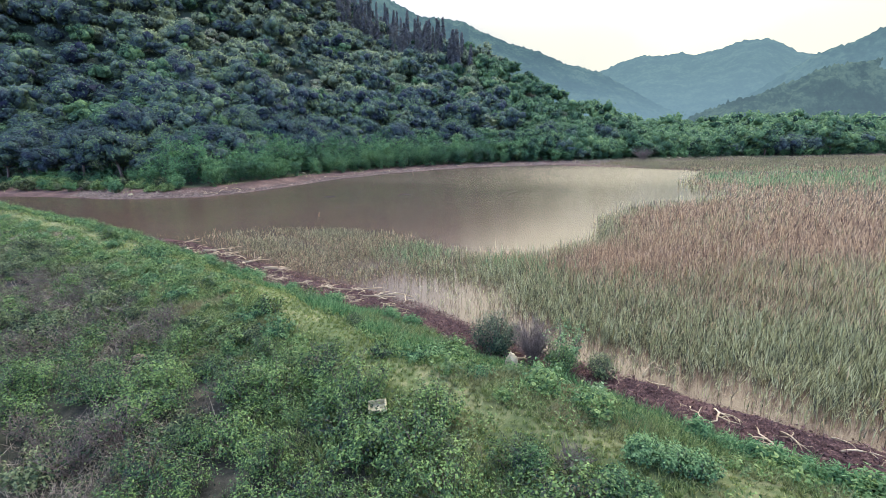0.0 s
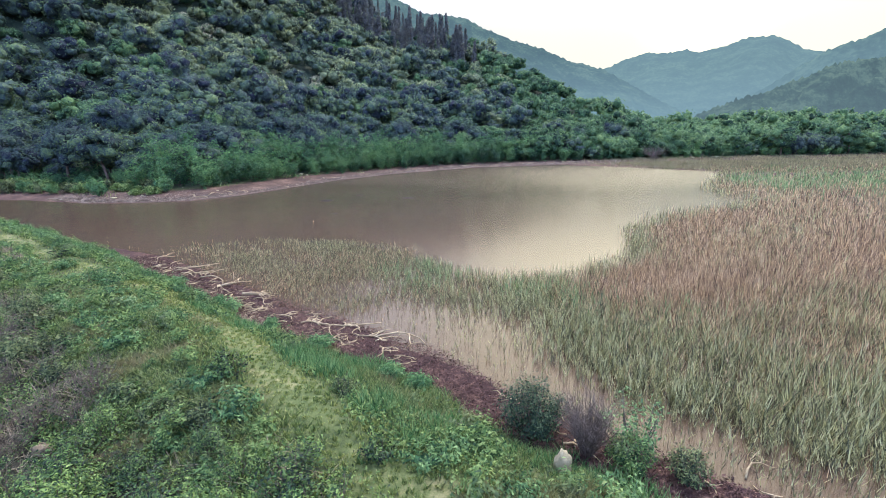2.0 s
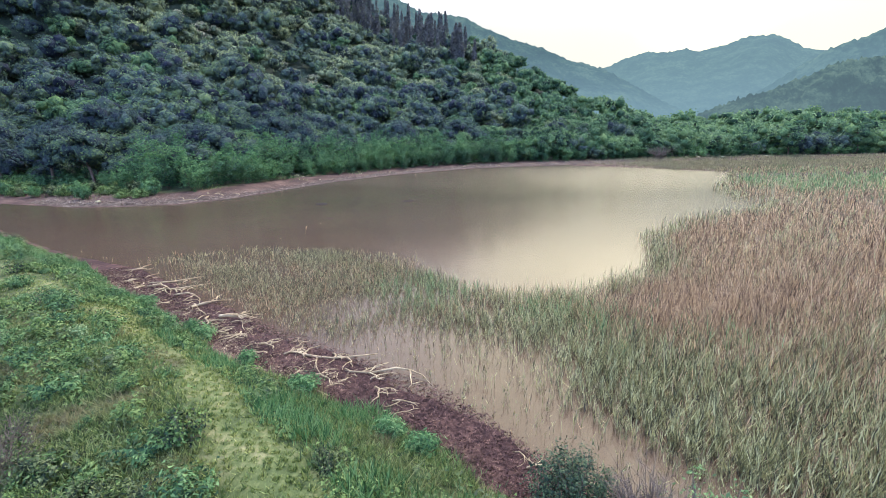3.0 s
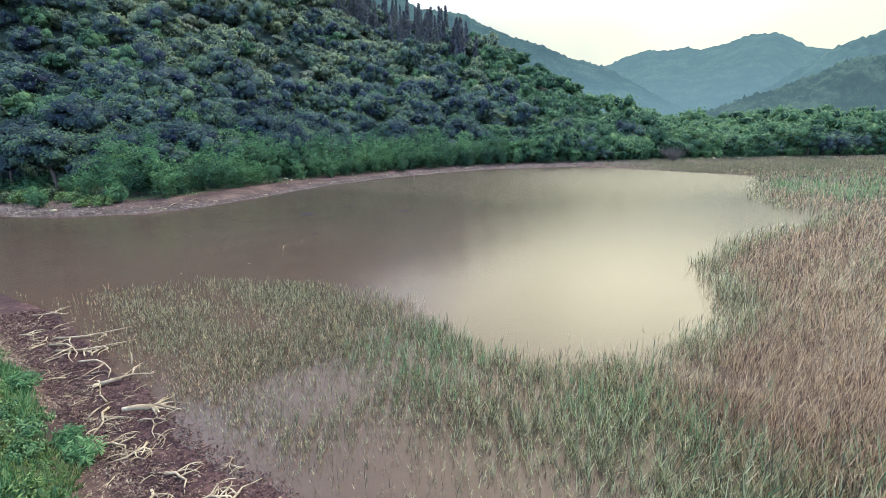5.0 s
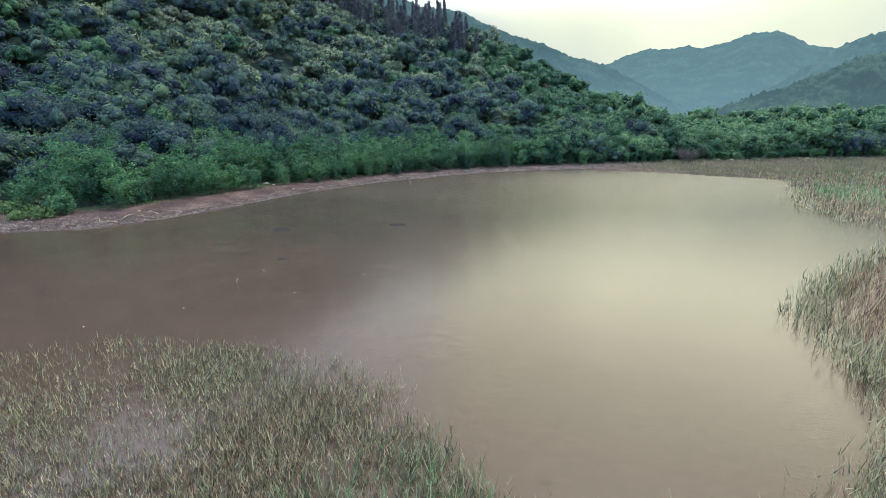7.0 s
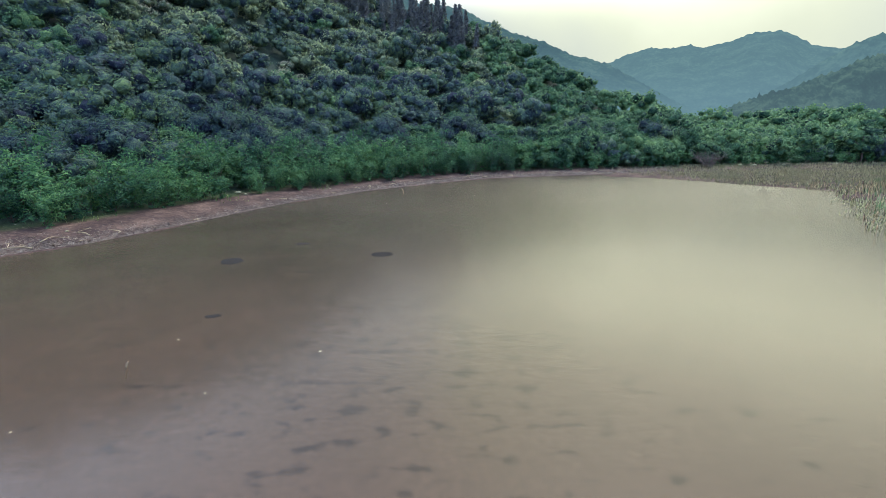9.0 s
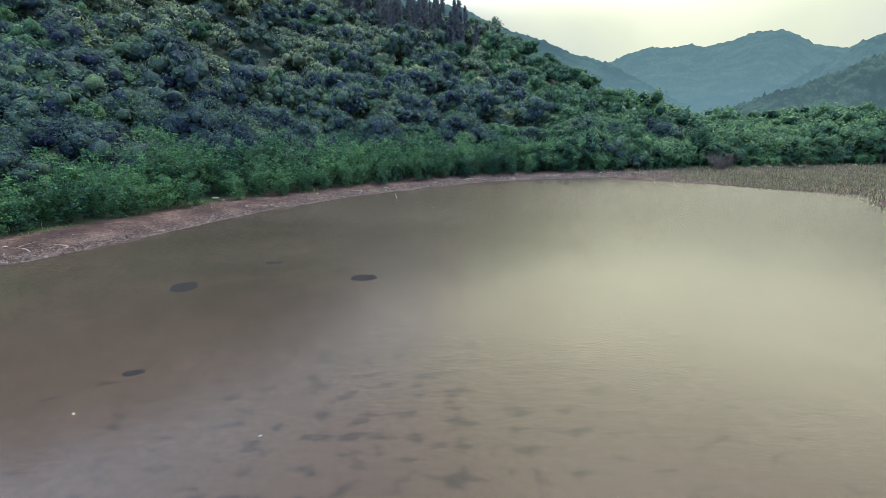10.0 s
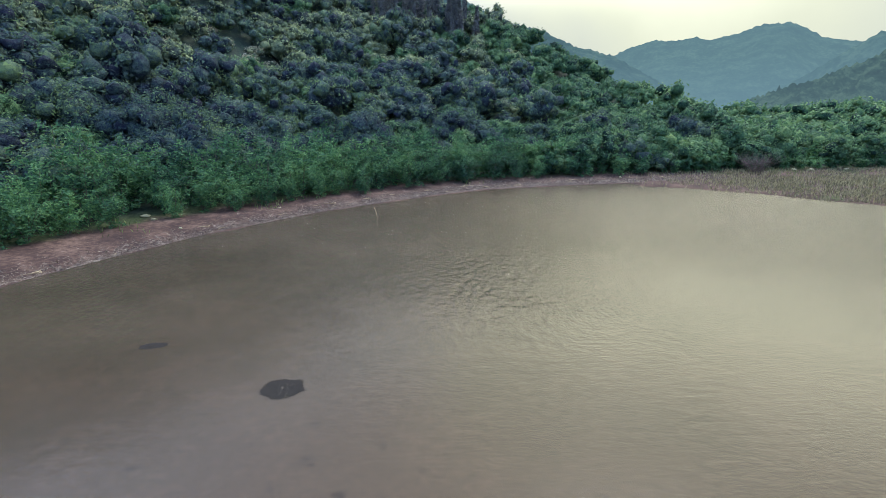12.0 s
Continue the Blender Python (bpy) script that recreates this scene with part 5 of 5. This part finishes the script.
part("branchwork", twiggy_kind(320, 1.4, 0.75, 160)[1], dry_b)
dead = thing("dead_bush", pose(53.5, 111.5, float(height(53.5, 111.5)) - 0.05), "grey leafless bush on the far shore", "bush")
part("branchwork", twiggy_kind(321, 3.0, 3.0, 150)[1], dead)
dead.scale = (1.25, 1.25, 1.0)


# ---------------------------------------------------------------- driftwood and wrack along the waterline
def branch_mesh(seed, length, thick, forks):
    r = np.random.default_rng(seed)
    soup = Soup()

    def limb(start, a, L, th, depth):
        n = 6
        t = np.linspace(0, 1, n)
        turn = a + np.cumsum(r.normal(0, 0.36, n))
        step = L / (n - 1)
        xy = np.column_stack([np.cos(turn), np.sin(turn)]) * step
        xy[0] = 0
        z = r.uniform(0.0, 0.16) * np.sin(t * np.pi * r.uniform(0.5, 1.3)) * L * 0.6
        pts = start + np.column_stack([np.cumsum(xy, 0), z])
        soup.add(*tube(pts, th * (1 - 0.7 * t), 6))
        if depth:
            for k in range(int(r.integers(1, forks + 1))):
                i = int(r.integers(1, n - 1))
                limb(pts[i], turn[i] + r.choice([-1, 1]) * r.uniform(0.4, 1.1), L * r.uniform(0.3, 0.55), th * 0.6, depth - 1)

    limb(np.array([0.0, 0.0, thick * 0.6]), 0.0, length, thick, 2 if forks > 1 else 1)
    return soup.mesh("driftwood", M_DRIFT, True)


def root_stump(seed, m, size):
    """A short log with a crown of spreading roots."""
    r = np.random.default_rng(seed)
    ob = thing("root_stump", m, "pale dead stump with spreading bare roots", "stump")
    ob.scale = (size, size, size)
    part("log", make_mesh("log", *tube([(0, 0, 0.12), (-0.05, 0.35, 0.20), (-0.12, 0.7, 0.22)], [0.09, 0.08, 0.065], 8), M_DRIFT, True), ob)
    for k in range(11):
        a = -1.57 + r.uniform(-1.5, 1.5)
        L = r.uniform(0.5, 1.0)
        pts = [np.array([0, 0, 0.14])]
        for i in range(4):
            a += r.normal(0, 0.3)
            pts.append(pts[-1] + [np.cos(a) * L / 4, np.sin(a) * L / 4, -0.035 + r.normal(0, 0.03)])
        part("root", make_mesh("root", *tube(pts, np.linspace(0.045, 0.010, 5), 5), M_DRIFT, True), ob)


drift_kinds = [branch_mesh(400 + i, L, th, fk) for i, (L, th, fk) in enumerate(
    [(1.6, 0.045, 3), (2.2, 0.05, 2), (1.1, 0.04, 3), (0.8, 0.030, 1), (2.6, 0.052, 2), (0.6, 0.023, 2), (1.2, 0.029, 2), (0.45, 0.014, 2), (0.9, 0.016, 2)])]


def drift(kind, x, y, turn, label="pale weathered driftwood branch on the shore mud", tilt=0):
    z = max(float(height(x, y)), -0.02) + 0.03
    ob = new("driftwood_branch", drift_kinds[kind])
    ob.matrix_basis = pose(x, y, z, tilt, 0, turn)
    tagged(ob, label, "driftwood", "driftwood along the shore")


r_d = np.random.default_rng(77)
for x, y, k, a in ((-4.6, 9.4, 4, -18), (-3.0, 8.3, 0, 10), (-2.2, 8.0, 1, 5), (-1.9, 7.1, 2, -30), (-14.6, 17.7, 1, -12), (-14.0, 17.2, 4, 4),
                   (-9.6, 13.3, 0, -30), (-8.4, 12.6, 6, -20), (-10.9, 14.8, 0, 60), (-12.6, 16.3, 1, -10), (-14.9, 18.4, 4, 8), (-17.8, 21.0, 0, 40),
                   (6.9, 0.0, 6, 40), (7.3, -0.6, 5, 120), (8.0, -2.0, 2, -70), (9.3, -3.0, 8, -25), (3.5, 2.2, 3, 80), (9.9, -3.9, 3, -40), (-7.6, 11.6, 2, -60)):
    drift(k, x, y, a)
for k in range(120):
    x = r_d.uniform(-17.5, 11)
    off = r_d.uniform(-0.9, 0.55) * (float(flat_w(x)) + 0.35)
    y0 = float(np.interp(x, NEAR[:, 0], NEAR[:, 1]))
    if x > -1.0 and r_d.random() < 0.72:
        continue
    drift(int(r_d.choice([2, 3, 5, 7, 3, 5, 8])), x - off * 0.6, y0 - off * 0.7, r_d.uniform(0, 360))
root_stump(5, pose(-8.35, 13.2, 0.03, 0, 0, 105), 1.0)
root_stump(9, pose(-10.7, 14.6, 0.03, 0, 0, -70), 0.8)


def build_wrack():
    """Dark drift litter: crumbs and broken stems heaped along the waterline."""
    r = np.random.default_rng(88)
    n = 50000
    i = r.random(n)
    x = -19 + 31 * i
    off = r.uniform(-1, 1, n)
    off = np.where(off < 0, off * (flat_w(x) + 0.15), off * 0.8) + r.normal(0, 0.12, n)
    y = np.interp(x, NEAR[:, 0], NEAR[:, 1]) - off * 0.75
    x = x - off * 0.65
    thick = wave_noise(x, y, 2.2, 3) > -0.75
    x, y = x[thick], y[thick]
    p = np.column_stack([x, y, np.maximum(height(x, y), -0.02) + r.uniform(0.0, 0.07, len(x)) + 0.10 * np.clip(wave_noise(x, y, 0.45, 5), 0, 1)])
    v, f = leaves(p, np.tile([0, 0, 1.0], (len(p), 1)), r.uniform(0.03, 0.13, len(p)), 0.36, 0.55)
    tagged(new("drift_litter", make_mesh("drift_litter", v, f, M_WRACK)), "dark red-brown drift litter on the shore mud", "litter", kind="stuff")
    n = 15000
    x = r.uniform(-19, -3, n)
    off = r.normal(0.55, 0.55, n)
    y = np.interp(x, NEAR[:, 0], NEAR[:, 1]) - off * 0.75
    x = x - off * 0.65
    keep = wave_noise(x, y, 0.7, 4) + r.normal(0, 0.5, n) > -0.2
    x, y = x[keep], y[keep]
    p = np.column_stack([x, y, np.maximum(height(x, y), 0.0) + r.uniform(0.005, 0.05, len(x))])
    v, f = leaves(p, np.tile([0, 0, 1.0], (len(x), 1)), r.uniform(0.03, 0.17, len(x)), 0.26, 0.45)
    tagged(new("shore_chaff", make_mesh("shore_chaff", v, f, M_CHAFF)), "tan chips and dry stems strewn above the wrack", "litter", kind="stuff")
    n = 34000
    x = r.uniform(-48, 46, n)
    off = r.exponential(1.3, n)
    y = np.interp(x, FAR[:, 0], FAR[:, 1]) + off * 1.3 + 0.2
    p = np.column_stack([x, y, np.maximum(height(x, y), 0.0) + 0.02])
    v, f = leaves(p, np.tile([0, 0, 1.0], (n, 1)), r.uniform(0.07, 0.38, n), 0.20, 0.5)
    tagged(new("bank_litter", make_mesh("bank_litter", v, f, M_LITTER)), "dry sticks and straw washed onto the far bank", "litter", kind="stuff")


build_wrack()
for k in range(40):
    x = r_d.uniform(-30, 40)
    y = float(np.interp(x, FAR[:, 0], FAR[:, 1])) + r_d.uniform(0.3, 3.5)
    ob = new("driftwood_branch", drift_kinds[int(r_d.integers(len(drift_kinds)))])
    ob.matrix_basis = pose(x, y, float(height(x, y)) + 0.03, r_d.uniform(-8, 8), 0, r_d.uniform(0, 360))
    tagged(ob, "bleached driftwood branch on the far bank", "driftwood", "driftwood on the far bank")


# ---------------------------------------------------------------- stones, foam box and other flotsam
def stone(x, y, size, squash, label, mat, seed, sink=0.1, name="stone", turn=0):
    v, f = lump(size, squash, 3, 0.45, seed, 1.3)
    ob = new(name, make_mesh(name, v, f, mat, True))
    ob.matrix_basis = pose(x, y, float(height(x, y)) + size * squash[2] * (1 - sink) * 0.8, 0, 0, turn)
    return tagged(ob, label, "stone" if name == "stone" else "litter")


stone(-8.8, 0.7, 0.21, (1.2, 0.9, 0.8), "rounded tan stone in dry scrub", M_TAN, 3)
stone(2.78, -0.25, 0.23, (0.75, 0.55, 1.35), "pale upright stone beside the bushes", M_STONE, 8)
stone(3.0, -6.2, 0.15, (1.1, 0.7, 1.0), "pale cream stone among leafy weeds", M_STONE, 12)


def foam_box(x, y, turn):
    """A broken open foam fish box."""
    ob = thing("foam_box", pose(x, y, float(height(x, y)) + 0.20, 10, -6, turn), "broken off-white foam box lying in the grass", "box")
    def slab(name, sx, sy, sz, cx, cy, cz):
        bm = bmesh.new()
        bmesh.ops.create_cube(bm, size=1)
        bmesh.ops.scale(bm, vec=(sx, sy, sz), verts=bm.verts)
        bmesh.ops.bevel(bm, geom=bm.edges[:], offset=0.008, segments=2, affect="EDGES")
        bmesh.ops.translate(bm, vec=(cx, cy, cz), verts=bm.verts)
        me = bpy.data.meshes.new(name)
        bm.to_mesh(me)
        bm.free()
        me.materials.append(M_FOAM)
        part(name, me, ob)
    slab("base", 0.42, 0.30, 0.03, 0, 0, 0.015)
    slab("side_panel", 0.42, 0.035, 0.12, 0, 0.133, 0.088)
    slab("side_panel", 0.24, 0.035, 0.06, -0.06, -0.133, 0.058)
    slab("end_panel", 0.035, 0.23, 0.12, 0.192, 0, 0.088)
    slab("end_panel", 0.035, 0.23, 0.08, -0.192, 0, 0.068)


foam_box(-0.85, -3.4, 4)
for x, y, s in ((-23.2, 77.3, 0.30), (-21.9, 76.3, 0.18), (-38.6, 50.4, 0.24), (-36.0, 51.8, 0.14), (-28.5, 55.9, 0.12), (-47.5, 56.0, 0.2), (-18.6, 74.0, 0.14),
                (-13.2, 83.0, 0.14), (61, 113.5, 0.35), (64, 113.8, 0.35), (70, 114, 0.3), (81, 114.5, 0.35), (30, 107, 0.2)):
    stone(x, y, s, (1.3, 0.8, 0.5), "scrap of white plastic washed onto the far bank", M_FOAM, x, 0.2, "plastic_scrap", x * 31)
for x, y, s in ((-13.4, 14.2, 0.10), (-11.9, 13.0, 0.09), (-10.7, 12.6, 0.08), (-15.3, 15.6, 0.09), (3.9, -0.6, 0.08), (2.9, -6.2, 0.07)):
    stone(x, y, s, (1.5, 0.8, 0.5), "scrap of pale plastic lying on the dyke bank", M_FOAM, x, 0.2, "plastic_scrap", x * 31)


for x, y, s in ((-4.0, 34.3, 0.04), (-9.9, 35.6, 0.045), (-7.0, 31.4, 0.03), (-14.6, 27.5, 0.04), (-19.0, 38.0, 0.035), (-11.5, 29.5, 0.035)):
    v, f = lump(s, (1.4, 0.8, 0.4), 2, 0.5, x)
    ob = new("plastic_scrap", make_mesh("plastic_scrap", v, f, M_FOAM, True))
    ob.matrix_basis = pose(x, y, 0.005, 0, 0, x * 40)
    tagged(ob, "small scrap of white plastic floating on the pond", "litter")


# ---------------------------------------------------------------- in the water: drowned weed, stakes
def weed_patch(x, y, rx, ry, seed):
    """A loose mat of weed just breaking the surface, thinning towards its edge."""
    r = np.random.default_rng(seed)
    n = int(4200 * max(rx, 0.3) * max(ry, 0.3)) + 120
    a, q = r.uniform(0, 6.283, n), 0.80 * np.sqrt(r.random(n)) + np.abs(r.normal(0, 0.10, n))
    k = 1 + 0.12 * np.sin(2 * a + seed) + 0.06 * np.sin(5 * a + 2 * seed)
    p = np.column_stack([q * np.cos(a) * rx * k, q * np.sin(a) * ry * k, r.uniform(-0.010, 0.0, n)])
    v, f = leaves(p, np.tile([0, 0, 1.0], (n, 1)), 0.075, 0.6, 0.05)
    ob = new("weed_patch", make_mesh("weed_patch", v, f, M_WEED))
    ob.matrix_basis = pose(x, y, 0.012)
    tagged(ob, "dark mat of drowned weed near the water surface", "water weed", kind="stuff")


for i, (x, y, rx, ry) in enumerate(((-12.5, 47.7, 0.80, 0.85), (-3.1, 48.9, 0.85, 0.62), (-9.2, 52.4, 0.6, 0.3), (-9.6, 38.1, 0.35, 0.25))):
    weed_patch(x, y, rx, ry, 500 + i)
for i, (x, y, h) in enumerate(((-10.6, 33.3, 0.25), (-6.4, 15.6, 0.4), (-10.7, 16.2, 0.4), (-3.3, 80.5, 0.8))):
    v, f = tube([(0, 0, -0.5), (0.02, 0.01, h * 0.5), (0.08, 0.02, h)], [0.03, 0.027, 0.02], 6)
    ob = new("wooden_stake", make_mesh("wooden_stake", v, f, M_DRIFT, True))
    ob.matrix_basis = pose(x, y, 0, 8, 12, i * 60)
    tagged(ob, "broken pale stake standing in the water", "stake", "stakes in the pond")


# ---------------------------------------------------------------- the house at the foot of the far slope
def far_house(x, y, z, turn):
    ob = thing("house", pose(x, y, z, 0, 0, turn), "small grey rendered building among far trees", "house")
    def box(name, size, at, mat, parent):
        bm = bmesh.new()
        bmesh.ops.create_cube(bm, size=1)
        bmesh.ops.scale(bm, vec=size, verts=bm.verts)
        bmesh.ops.translate(bm, vec=at, verts=bm.verts)
        me = bpy.data.meshes.new(name)
        bm.to_mesh(me)
        bm.free()
        me.materials.append(mat)
        return part(name, me, parent)
    box("wall", (10, 6, 4.2), (0, 0, 2.1), M_WALL, ob)
    box("roof", (10.6, 6.6, 0.3), (0, 0, 4.35), M_ROOF, ob)
    for k in range(4):
        box("window", (0.9, 0.2, 1.1), (-3.6 + 2.4 * k, -2.95, 2.5), M_DARK, ob)


far_house(143, 223, 8.7, -35)
